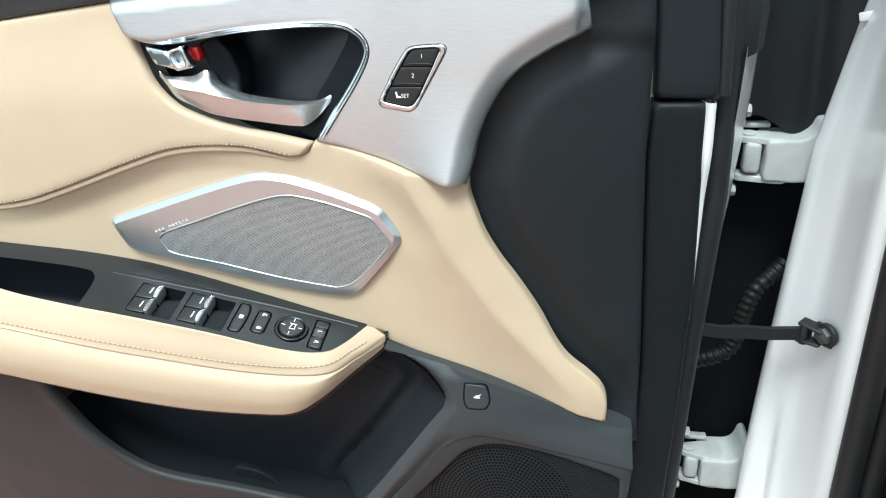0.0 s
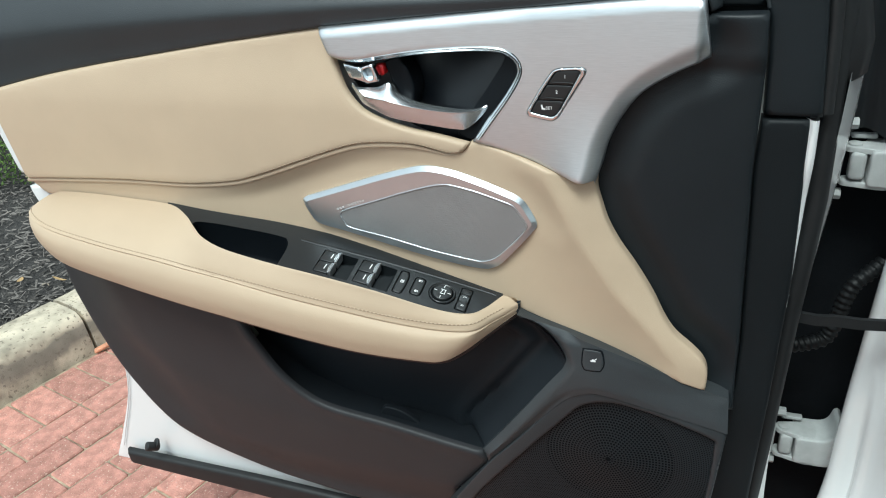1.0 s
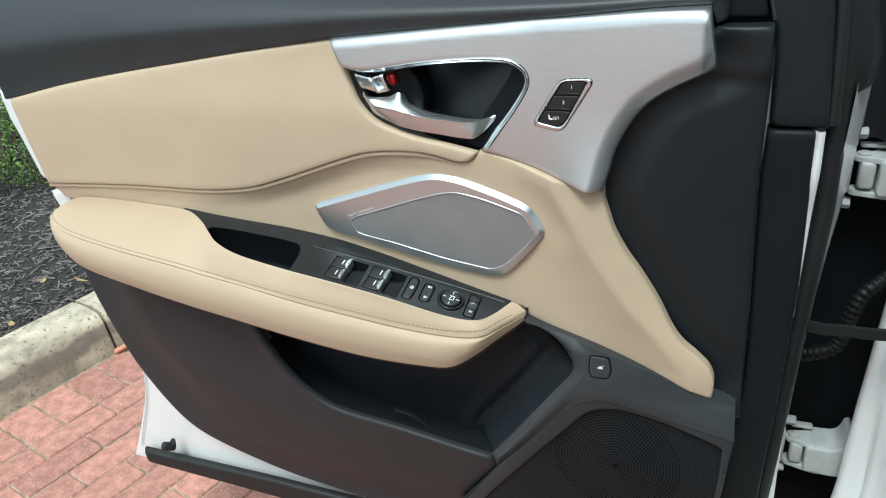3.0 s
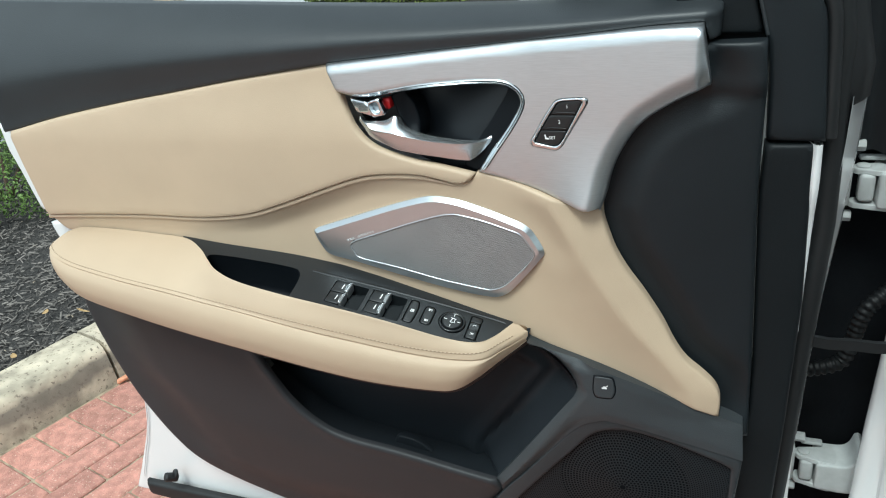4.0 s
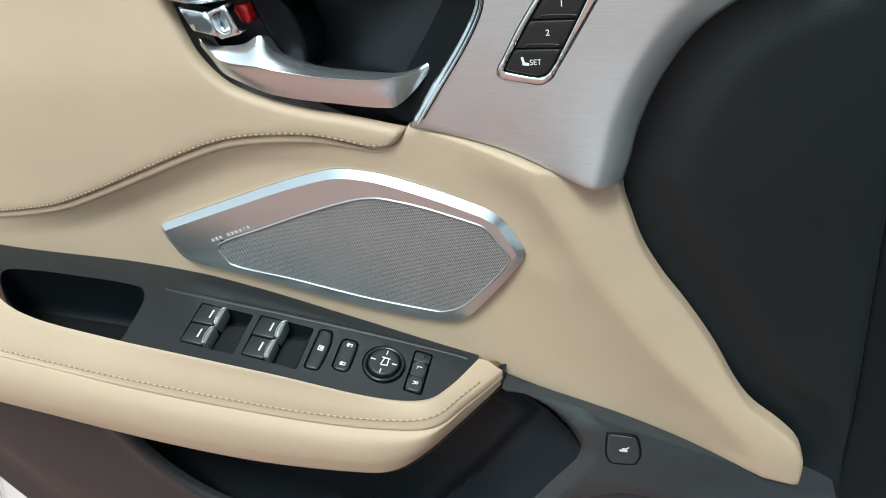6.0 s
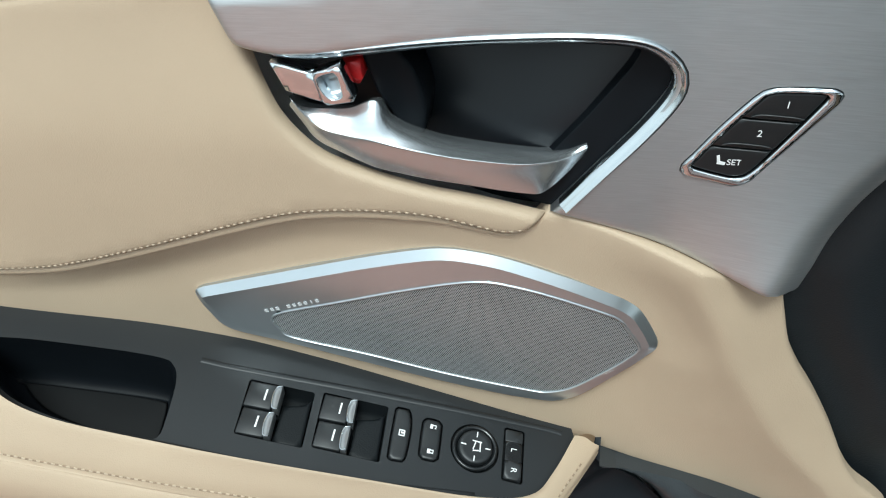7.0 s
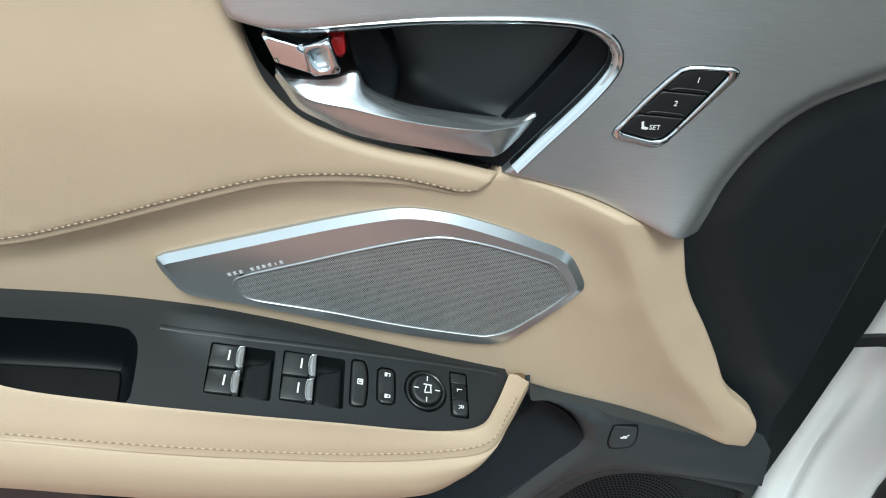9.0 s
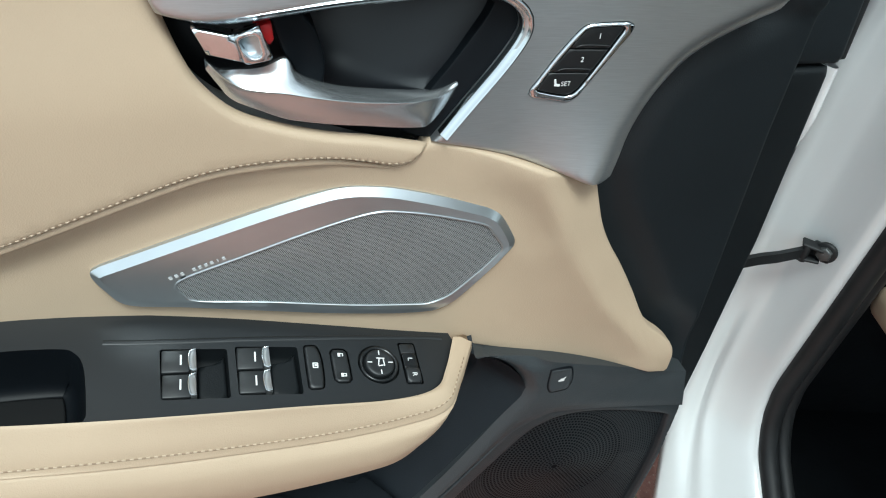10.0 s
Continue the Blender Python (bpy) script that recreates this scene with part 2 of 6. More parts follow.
def closed(points, step=0.004):
    """A smooth closed outline."""
    p = [np.array(q, float) for q in points]
    out, m = [], len(p)
    for i in range(m):
        a, b, c, d = p[i - 1], p[i], p[(i + 1) % m], p[(i + 2) % m]
        n = max(1, int(np.linalg.norm(c - b) / step + 0.5))
        for k in range(n):
            s = k / n
            out.append(0.5 * (2 * b + (c - a) * s + (2 * a - 5 * b + 4 * c - d) * s * s + (3 * b - a - 3 * c + d) * s**3))
    return join(out)


def inside(pts, poly):
    x, y = pts[:, 0:1], pts[:, 1:2]
    a, b = poly, np.roll(poly, -1, 0)
    cross = ((a[:, 1] > y) != (b[:, 1] > y)) & (x < (b[:, 0] - a[:, 0]) * (y - a[:, 1]) / (b[:, 1] - a[:, 1] + 1e-12) + a[:, 0])
    return cross.sum(1) % 2 == 1


def reach(pts, poly):
    """Distance from each point to the outline."""
    a, b = poly, np.roll(poly, -1, 0)
    d = b - a
    best = np.full(len(pts), 1e9)
    for i in range(len(a)):
        s = np.clip(((pts - a[i]) @ d[i]) / (d[i] @ d[i] + 1e-15), 0, 1)
        best = np.minimum(best, np.linalg.norm(pts - a[i] - s[:, None] * d[i], axis=1))
    return best


def inset(poly, r):
    p = np.array(poly)
    t = np.roll(p, -1, 0) - np.roll(p, 1, 0)
    t /= np.linalg.norm(t, axis=1)[:, None] + 1e-12
    return p + r * np.c_[-t[:, 1], t[:, 0]]


def dense(outline, step):
    """The outline with its long straight runs cut up."""
    out = []
    for a, b in zip(outline, list(outline[1:]) + [outline[0]]):
        a, b = np.array(a, float), np.array(b, float)
        n = max(1, int(np.linalg.norm(b - a) / step + 0.5))
        out += [a + (b - a) * k / n for k in range(n)]
    return np.array(out)


def sheet(outline, place, roll=0.006, sink=0.006, h=0.012, holes=(), back=0.012, hole_roll=0.0, chamfer=None):
    """A skin over an outline (two coordinates), its rim rolled away over `roll` by `sink`, with a wall of depth `back` behind the rim.
    place(u, v, n) gives the world point, n metres under the surface. chamfer(u, v): a straight fall at the rim instead of a round one, and its share."""
    from mathutils.geometry import delaunay_2d_cdt
    poly = dense(outline, min(h, 0.008))
    holes = [dense(q, min(h, 0.008)) for q in holes]
    rims = [poly] + [q[::-1] for q in holes]
    rolls = [roll] + [hole_roll] * len(holes)
    cloud = []
    for rim, r in zip(rims, rolls):
        if r > 0:
            for f in (0.12, 0.3, 0.6, 1.0):
                ring = inset(rim, f * r)
                cloud.append(ring[reach(ring, rim) > 0.9 * f * r])
    lo, hi = poly.min(0), poly.max(0)
    gx, gy = np.meshgrid(np.arange(lo[0], hi[0], h), np.arange(lo[1], hi[1], h * 0.87))
    gx = gx + (np.arange(gx.shape[0]) % 2)[:, None] * h / 2
    grid = np.c_[gx.ravel(), gy.ravel()]
    if len(grid):
        grid = grid[inside(grid, poly)]
    for rim, r in zip(rims, rolls):
        if len(grid):
            grid = grid[reach(grid, rim) > r + 0.35 * h]
    cloud.append(grid)
    pts = np.concatenate([q for q in cloud if len(q)]) if any(len(q) for q in cloud) else np.zeros((0, 2))
    if len(pts):
        ok = inside(pts, poly)
        for q in holes:
            ok &= ~inside(pts, q)
        pts = pts[ok]
    verts, edges = [], []
    for rim in rims:
        n0 = len(verts)
        verts += [Vector(q) for q in rim]
        edges += [(n0 + i, n0 + (i + 1) % len(rim)) for i in range(len(rim))]
    verts += [Vector(q) for q in pts]
    v, _, f, *_ = delaunay_2d_cdt(verts, edges, [], 0, 1e-6)
    v = np.array([tuple(q) for q in v])
    mid = np.array([v[list(t)].mean(0) for t in f])
    ok = inside(mid, poly)
    for q in holes:
        ok &= ~inside(mid, q)
    fall = np.zeros(len(v))
    for rim, r in zip(rims, rolls):
        if r > 0 and chamfer and rim is poly:
            fall = np.maximum(fall, sink * np.clip(1 - reach(v, rim) / r, 0, 1) * np.array([chamfer(*q) for q in v]))
        elif r > 0:
            s = np.clip(1 - reach(v, rim) / r, 0, 1)
            fall = np.maximum(fall, sink * (1 - np.sqrt(np.clip(1 - s * s, 0, 1))))
    bm = bmesh.new()
    made = {}

    def vert(i):
        if i not in made:
            made[i] = bm.verts.new(place(v[i][0], v[i][1], fall[i]))
        return made[i]

    for t, good in zip(f, ok):
        if good:
            try:
                bm.faces.new([vert(i) for i in t])
            except ValueError:
                pass
    if back:
        rim_edges = [(l.vert, l.link_loop_next.vert) for face in bm.faces for l in face.loops if len(l.edge.link_faces) == 1]
        where = {made[i]: i for i in made}
        low = {}
        for a, b in rim_edges:
            for q in (a, b):
                if q not in low:
                    i = where[q]
                    low[q] = bm.verts.new(place(v[i][0], v[i][1], fall[i] + back))
        for a, b in rim_edges:
            bm.faces.new((b, a, low[a], low[b]))
    return bm


def well(outline, place, depth, floor=True, taper=0.0, round_floor=0.003):
    """A sunken tray below an outline."""
    poly = np.array(outline)
    bm = bmesh.new()
    rows = []
    for k, (f, ins) in enumerate(((0, 0), (1 - round_floor / depth, taper), (1, taper + round_floor))):
        ring = inset(poly, ins) if ins else poly
        rows.append([bm.verts.new(place(u, v, f * depth)) for u, v in ring])
    n = len(poly)
    for a, b in zip(rows, rows[1:]):
        for i in range(n):
            bm.faces.new((a[(i + 1) % n], a[i], b[i], b[(i + 1) % n])[::-1])
    if floor:
        bm.faces.new(rows[-1])
    bmesh.ops.recalc_face_normals(bm, faces=bm.faces)
    for face in bm.faces:
        face.normal_flip()
    return bm


def loft(rows, ring=False, caps=False, flip=False):
    bm = bmesh.new()
    vs = [[bm.verts.new(q) for q in row] for row in rows]
    n = len(vs[0])
    for a, b in zip(vs, vs[1:]):
        for i in range(n if ring else n - 1):
            j = (i + 1) % n
            quad = (a[i], a[j], b[j], b[i])
            bm.faces.new(quad[::-1] if flip else quad)
    if caps:
        bm.faces.new(vs[0] if flip else vs[0][::-1])
        bm.faces.new(vs[-1][::-1] if flip else vs[-1])
    return bm


def tube(points, radius, sides=10, squash=1.0, up=(0, -1, 0), ends=True, radii=None):
    """A bar of round or flattened section along a line."""
    p = [Vector(q) for q in points]
    rows = []
    for i, q in enumerate(p):
        t = (p[min(i + 1, len(p) - 1)] - p[max(i - 1, 0)]).normalized()
        u = Vector(up)
        s = t.cross(u).normalized()
        u = s.cross(t).normalized()
        r = float(radii[i]) if radii else radius
        rows.append([q + r * (math.cos(a) * s + squash * math.sin(a) * u) for a in (2 * math.pi * k / sides for k in range(sides))])
    bm = loft(rows, ring=True, caps=ends)
    bmesh.ops.recalc_face_normals(bm, faces=bm.faces)
    return bm


def block(m, size, bevel=0.001, steps=2):
    """A box with rounded edges at the pose m."""
    bm = bmesh.new()
    bmesh.ops.create_cube(bm, size=1.0, matrix=Matrix.Diagonal((*size, 1)))
    if bevel:
        bmesh.ops.bevel(bm, geom=bm.edges[:], offset=bevel, segments=steps, profile=0.5, affect="EDGES")
    bm.transform(m)
    return bm


def disc(m, radius, depth, sides=32, bevel=0.001):
    bm = bmesh.new()
    bmesh.ops.create_cone(bm, cap_ends=True, segments=sides, radius1=radius, radius2=radius, depth=depth)
    if bevel:
        edges = [e for e in bm.edges if abs(e.verts[0].co.z - e.verts[1].co.z) < 1e-6]
        bmesh.ops.bevel(bm, geom=edges, offset=bevel, segments=2, profile=0.5, affect="EDGES")
    bm.transform(m)
    return bm


def merged(*meshes):
    bm = bmesh.new()
    for other in meshes:
        me = bpy.data.meshes.new("piece")
        other.to_mesh(me)
        other.free()
        bm.from_mesh(me)
        bpy.data.meshes.remove(me)
    return bm


def lettering(name, text, size, m, parent, material=PRINT):
    cu = bpy.data.curves.new(name, "FONT")
    cu.body, cu.size, cu.extrude = text, size, 0.00008
    cu.align_x, cu.align_y = "CENTER", "CENTER"
    tmp = bpy.data.objects.new(name, cu)
    scene.collection.objects.link(tmp)
    me = bpy.data.meshes.new_from_object(tmp)
    bpy.data.objects.remove(tmp)
    me.transform(m)
    me.materials.clear()
    me.materials.append(material)
    ob = new(name, me)
    ob.parent = parent
    return ob


def axes(origin, x, y, z):
    m = Matrix.Identity(4)
    for k, a in enumerate((Vector(x).normalized(), Vector(y).normalized(), Vector(z).normalized())):
        for r in range(3):
            m[r][k] = a[r]
    m.translation = Vector(origin)
    return m


def on_door(x, y, z, turn=0.0):
    """A pose on the door's face: x along the door, y up, z out of it."""
    return axes((x, y, z), (1, 0, 0), (0, 0, 1), (0, -1, 0)) @ pose(0, 0, 0, 0, 0, turn)


def face_at(depth):
    """A place() on the door: depth(x, z) is the distance across, away from the cabin."""
    return (lambda u, v, n: Vector((u, depth(u, v) + n, v))) if callable(depth) else (lambda u, v, n: Vector((u, depth + n, v)))


def gap_to(line):
    """The distance of a point (x, z) from a line on the door."""
    run = np.array(line)
    a, d = run[:-1], run[1:] - run[:-1]

    def gap(x, z):
        p = np.array((x, z)) - a
        k = np.clip((p * d).sum(1) / (d * d).sum(1), 0, 1)
        return float(np.min(np.hypot(*(p - k[:, None] * d).T)))

    return gap


def smooth(a, b, x):
    s = min(1.0, max(0.0, (x - a) / (b - a)))
    return s * s * (3 - 2 * s)

# ---- the car door, seen from the cabin side; x runs along it towards the hinges ----
door = thing("open_door", (-0.3, 0.78, 0.3), "white car door standing open, beige leather and black trim inside", "car door")

# Shared seam lines of the trim (x, z).
BELT_LOW = [(-0.879, 1.1095), (-0.768, 1.131), (-0.652, 1.149), (-0.546, 1.163), (-0.448, 1.176), (-0.359, 1.186), (-0.293, 1.193)]
INSERT_RIGHT = [(-0.293, 1.193), (-0.2875, 1.178), (-0.281, 1.158), (-0.2725, 1.131), (-0.263, 1.1115), (-0.2435, 1.0915), (-0.215, 1.079), (-0.182, 1.0695), (-0.149, 1.0635), (-0.108, 1.054)]
SEAM = [(-0.859, 0.968), (-0.779, 0.972), (-0.663, 0.976), (-0.556, 0.976), (-0.505, 0.979), (-0.454, 0.986), (-0.403, 1.001), (-0.356, 1.017), (-0.315, 1.031), (-0.276, 1.043), (-0.249, 1.048), (-0.216, 1.05), (-0.182, 1.049), (-0.156, 1.044), (-0.133, 1.039), (-0.118, 1.042), (-0.108, 1.054)]
METAL_LOW = [(-0.105, 1.056), (-0.07, 1.047), (-0.029, 1.0344), (0.005, 1.0226), (0.027, 1.0153), (0.044, 1.0174)]
METAL_CURVE = [(0.045, 1.0135), (0.051, 1.0325), (0.0575, 1.059), (0.071, 1.0895), (0.092, 1.1185), (0.124, 1.1405), (0.16, 1.158)]
METAL_TOP = [(0.15, 1.2195), (0.094, 1.218), (0.006, 1.212), (-0.124, 1.205), (-0.233, 1.198), (-0.293, 1.194)]
HANDLE_RIM = [(-0.1045, 1.056), (-0.0824, 1.0861), (-0.0611, 1.1148), (-0.0493, 1.134), (-0.0465, 1.1444), (-0.0503, 1.1531), (-0.0622, 1.1612), (-0.0781, 1.1653), (-0.1049, 1.1667), (-0.1334, 1.166), (-0.1625, 1.1644), (-0.1864, 1.1622), (-0.2109, 1.1591), (-0.236, 1.1559), (-0.255, 1.1551), (-0.2704, 1.1575), (-0.2817, 1.1611)]
WING = [(0.0455, 1.015), (0.0465, 1.0), (0.052, 0.982), (0.0605, 0.958), (0.075, 0.931), (0.0945, 0.902), (0.117, 0.865), (0.134, 0.833), (0.1485, 0.813), (0.168, 0.796), (0.183, 0.781), (0.1895, 0.768), (0.191, 0.755), (0.19, 0.736)]
WING_LOW = [(0.19, 0.736), (0.098, 0.768), (0.015, 0.797), (-0.048, 0.822)]
RAIL_LOW = [(0.222, 0.682), (0.154, 0.695), (0.062, 0.7145), (0.036, 0.711), (0.012, 0.6965), (-0.03, 0.6475), (-0.066, 0.604), (-0.1, 0.563), (-0.165, 0.465)]
POCKET_LEFT = [(-0.473, 0.768), (-0.455, 0.731), (-0.433, 0.686), (-0.399, 0.648), (-0.352, 0.624), (-0.256, 0.61), (-0.164, 0.593), (-0.109, 0.584)]
POCKET_RIGHT = [(-0.109, 0.584), (-0.077, 0.627), (-0.005, 0.7275), (0.0095, 0.749), (0.0125, 0.761), (0.0045, 0.779), (-0.009, 0.797), (-0.026, 0.812), (-0.051, 0.826)]
LOWER_LEFT = [(-0.863, 0.86), (-0.861, 0.794), (-0.853, 0.743), (-0.83, 0.662), (-0.8, 0.59), (-0.746, 0.508), (-0.673, 0.443), (-0.557, 0.395), (-0.418, 0.372), (-0.2, 0.352), (0.0, 0.345)]

# Upper leather insert above the stitched seam.
upper_depth = lambda x, z: 0.732 + 0.012 * smooth(1.09, 1.19, z) - 0.002 * smooth(0.0, 0.09, z - 0.975) * smooth(-0.25, -0.45, x)
upper = part("upper_insert", sheet(join(curve(BELT_LOW), curve(INSERT_RIGHT), curve(SEAM[::-1]), [(-0.859, 0.968), (-0.879, 1.1095)]), face_at(upper_depth), 0.0055, 0.0075, h=0.009, back=0.002), LEATHER, door, "padded beige leather insert with a stitched lower seam")


def stitches(line, gap, length, radius, lift=(0, -1, 0)):
    """Single stitches along a line of world points."""
    p = [Vector(q) for q in line]
    run, total = [0.0], 0.0
    for a, b in zip(p, p[1:]):
        total += (b - a).length
        run.append(total)

    def at(s):
        i = min(max(int(np.searchsorted(run, s)) - 1, 0), len(p) - 2)
        return p[i].lerp(p[i + 1], (s - run[i]) / max(run[i + 1] - run[i], 1e-9))

    bm = bmesh.new()
    s = gap
    up = Vector(lift)
    while s + length < total:
        a, b = at(s), at(s + length)
        t = (b - a).normalized()
        side = t.cross(up).normalized()
        rows = []
        for f, r, hgt in ((0, 0.35, -0.3), (0.2, 0.9, 0.4), (0.5, 1.0, 0.6), (0.8, 0.9, 0.4), (1, 0.35, -0.3)):
            c = a.lerp(b, f) + up * radius * hgt
            rows.append([bm.verts.new(c + radius * r * (math.cos(k * math.pi / 3) * side + math.sin(k * math.pi / 3) * up)) for k in range(6)])
        for u, v in zip(rows, rows[1:]):
            for k in range(6):
                bm.faces.new((u[k], u[(k + 1) % 6], v[(k + 1) % 6], v[k]))
        s += length + gap
    bmesh.ops.recalc_face_normals(bm, faces=bm.faces)
    return bm


seam_line = [(x, upper_depth(x, z + 0.004) + 0.0012, z + 0.0034) for x, z in curve(SEAM[:-1])]
# A thin dark tube paints the shade in the gaps between the stitches.
part("stitch_shade", tube(seam_line, 0.0006, 6), SEAM_SHADE, upper)
tagged(part("stitching", stitches(seam_line, 0.0011, 0.004, 0.0008), THREAD, upper, "row of pale beige stitches"), kind="stuff")

welt_run = curve(SEAM[:-1], 0.006)
part("seam_welt", tube([(x, upper_depth(x, z) + 0.0062, z - 0.0032) for x, z in welt_run], 0.0034, 10, 0.8, radii=[0.0034 * min(1.0, (len(welt_run) - k) / 14) for k in range(len(welt_run))]), LEATHER, upper)

# Outlines of the upper loudspeaker and its mesh.
SPEAKER = [(-0.3616, 0.9578), (-0.356, 0.9637), (-0.3443, 0.9679), (-0.2885, 0.9866), (-0.2286, 1.0064), (-0.1889, 1.0176), (-0.1699, 1.0206), (-0.1513, 1.0198), (-0.1291, 1.016), (-0.0921, 1.005), (-0.0637, 0.9948), (-0.0515, 0.9897), (-0.0417, 0.9828), (-0.0346, 0.9729), (-0.0287, 0.9623), (-0.0256, 0.9552), (-0.0261, 0.9487), (-0.03, 0.9437), (-0.0398, 0.931), (-0.053, 0.9152), (-0.0658, 0.9005), (-0.075, 0.8912), (-0.0863, 0.8848), (-0.0994, 0.8825), (-0.1337, 0.8852), (-0.1904, 0.8945), (-0.2561, 0.9083), (-0.3, 0.9177), (-0.3397, 0.9257), (-0.3535, 0.9409)]
MESH = [(-0.3031, 0.9434), (-0.2934, 0.9506), (-0.2482, 0.9668), (-0.2059, 0.982), (-0.1661, 0.9945), (-0.1432, 0.9985), (-0.1245, 0.9965), (-0.1039, 0.9922), (-0.0831, 0.9863), (-0.0619, 0.9796), (-0.0562, 0.9773), (-0.0516, 0.9736), (-0.0445, 0.9633), (-0.0388, 0.9551), (-0.0374, 0.9514), (-0.0383, 0.9465), (-0.0482, 0.9332), (-0.0607, 0.9196), (-0.0737, 0.9062), (-0.0847, 0.8982), (-0.0964, 0.8941), (-0.1083, 0.8938), (-0.168, 0.9018), (-0.2326, 0.9147), (-0.2891, 0.9242), (-0.2989, 0.9326), (-0.3026, 0.9387)]
spk_out, spk_in = closed(SPEAKER, 0.003), closed(MESH, 0.003)

# Lower leather insert round the loudspeaker, with the raised wing towards the hinge.


def ridge_side(x, z):
    """How far a point lies to the hinge side of the wing's ridge."""
    line = ((1.02, -0.012), (1.004, -0.006), (0.94, 0.028), (0.87, 0.073), (0.81, 0.125), (0.77, 0.155), (0.73, 0.165))
    return x - np.interp(-z, [-a for a, _ in line], [b for _, b in line])


from_seam = gap_to(curve(SEAM, 0.01))
from_bezel = gap_to(spk_out[::2] + spk_out[:1])


def lower_depth(x, z):
    """Flush with the upper insert at the seam, sunk round the loudspeaker, rising to the wing's ridge."""
    s = ridge_side(x, z)
    y = 0.738 + (0.012 * smooth(-0.06, -0.36, x) - 0.008 * smooth(-0.37, -0.56, x)) * smooth(0.0, 0.03, from_seam(x, z)) - 0.0148 * min(1.0, max(0.0, (s + 0.1) / 0.1)) ** 1.6 - 0.003 * smooth(-0.06, 0.0, s) * smooth(0.85, 1.0, z)
    y += (0.15 + 0.2 * smooth(0.76, 0.84, z)) * max(0.0, s)
    return y + max(0.0, 0.7326 - 0.0415 * x - y) * smooth(0.045, 0.0, from_bezel(x, z))


plate_back = [(-0.048, 0.822), (-0.072, 0.832), (-0.164, 0.862), (-0.259, 0.886), (-0.328, 0.9), (-0.42, 0.91), (-0.516, 0.922), (-0.577, 0.93), (-0.675, 0.932), (-0.789, 0.938), (-0.838, 0.94)]
part("lower_insert", sheet(join(curve(SEAM), curve(METAL_LOW), curve(WING), curve(WING_LOW), curve(plate_back), [(-0.838, 0.94), (-0.859, 0.968)]), face_at(lower_depth), 0.0035, 0.004, h=0.007, holes=[[np.array(q) for q in inset(np.array(spk_out), 0.002)]]), LEATHER, door, "smooth beige leather panel round the loudspeaker")

# Black belt trim under the window, its crest rolling back to the window slot.
belt_top = [(-0.9, 1.3), (-0.842, 1.296), (-0.631, 1.28), (-0.451, 1.267), (-0.279, 1.2545), (-0.143, 1.2465), (0.0, 1.2415), (0.08, 1.2415), (0.168, 1.243)]


def belt_depth(x, z):
    low = np.interp(x, [p[0] for p in BELT_LOW] + [p[0] for p in METAL_TOP[::-1]], [p[1] for p in BELT_LOW] + [p[1] for p in METAL_TOP[::-1]])
    top = np.interp(x, [p[0] for p in belt_top], [p[1] for p in belt_top])
    s = (z - low) / max(top - low, 0.01)
    tall = min(1.0, (top - low) / 0.12)
    return 0.741 - 0.01 * tall * smooth(0, 0.45, s) + (0.059 + 0.01 * tall) * max(0.0, (s - 0.25 - 0.1 * tall) / (0.75 - 0.1 * tall)) ** 2.0 + 0.018 * max(0.0, (x - 0.148) / 0.02) ** 2


part("belt_trim", sheet(join(curve(BELT_LOW), curve(METAL_TOP[::-1]), [METAL_TOP[0], (0.156, 1.2), (0.1665, 1.203), (0.168, 1.2475)], curve(belt_top[::-1]), [(-0.9, 1.296), (-0.9, 1.106), (-0.879, 1.1095)]), face_at(belt_depth), 0.004, 0.003, h=0.0042, back=0.03), SOFT_BLACK, door, "soft grained grey-black trim along the window sill", smooth=85)
part("window_slot_seal", tube([(x, 0.808, z - 0.0045) for x, z in curve(belt_top, 0.05)], 0.0045, 8), RUBBER, door, "black rubber lip at the window slot")
part("outer_belt_moulding", tube([(x, 0.826, z - 0.0045 - 0.012 * smooth(-0.4, -0.2, x)) for x, z in curve([(-0.93, 1.302)] + belt_top[1:], 0.05)], 0.0035, 8), SATIN, door, "bright metal moulding outside the window")

# Brushed aluminium spear with the pull handle.


from_curve = gap_to(curve(METAL_CURVE, 0.01))
from_top = gap_to(curve(METAL_TOP, 0.02))


def metal_depth(x, z):
    """A hollow towards the rim, a swell under the memory switch; the hinge side and the top turn away."""
    y = 0.7285 + 0.0055 * smooth(-0.28, -0.06, x) - 0.12 * (math.hypot(x + 0.04, 0.02) + x + 0.04) / 2
    y += 0.25 * max(0.0, 1.13 - z) ** 2 * smooth(0.03, -0.05, x)
    y -= 1.0 * max(0.0, 1.125 - z) ** 2 * smooth(-0.05, 0.04, x)
    y += 0.011 * max(0.0, 1 - from_curve(x, z) / 0.021) ** 1.7
    y += 0.0055 * max(0.0, 1 - from_top(x, z) / 0.0095)
    return y + 0.006 * smooth(0.146, 0.157, x)


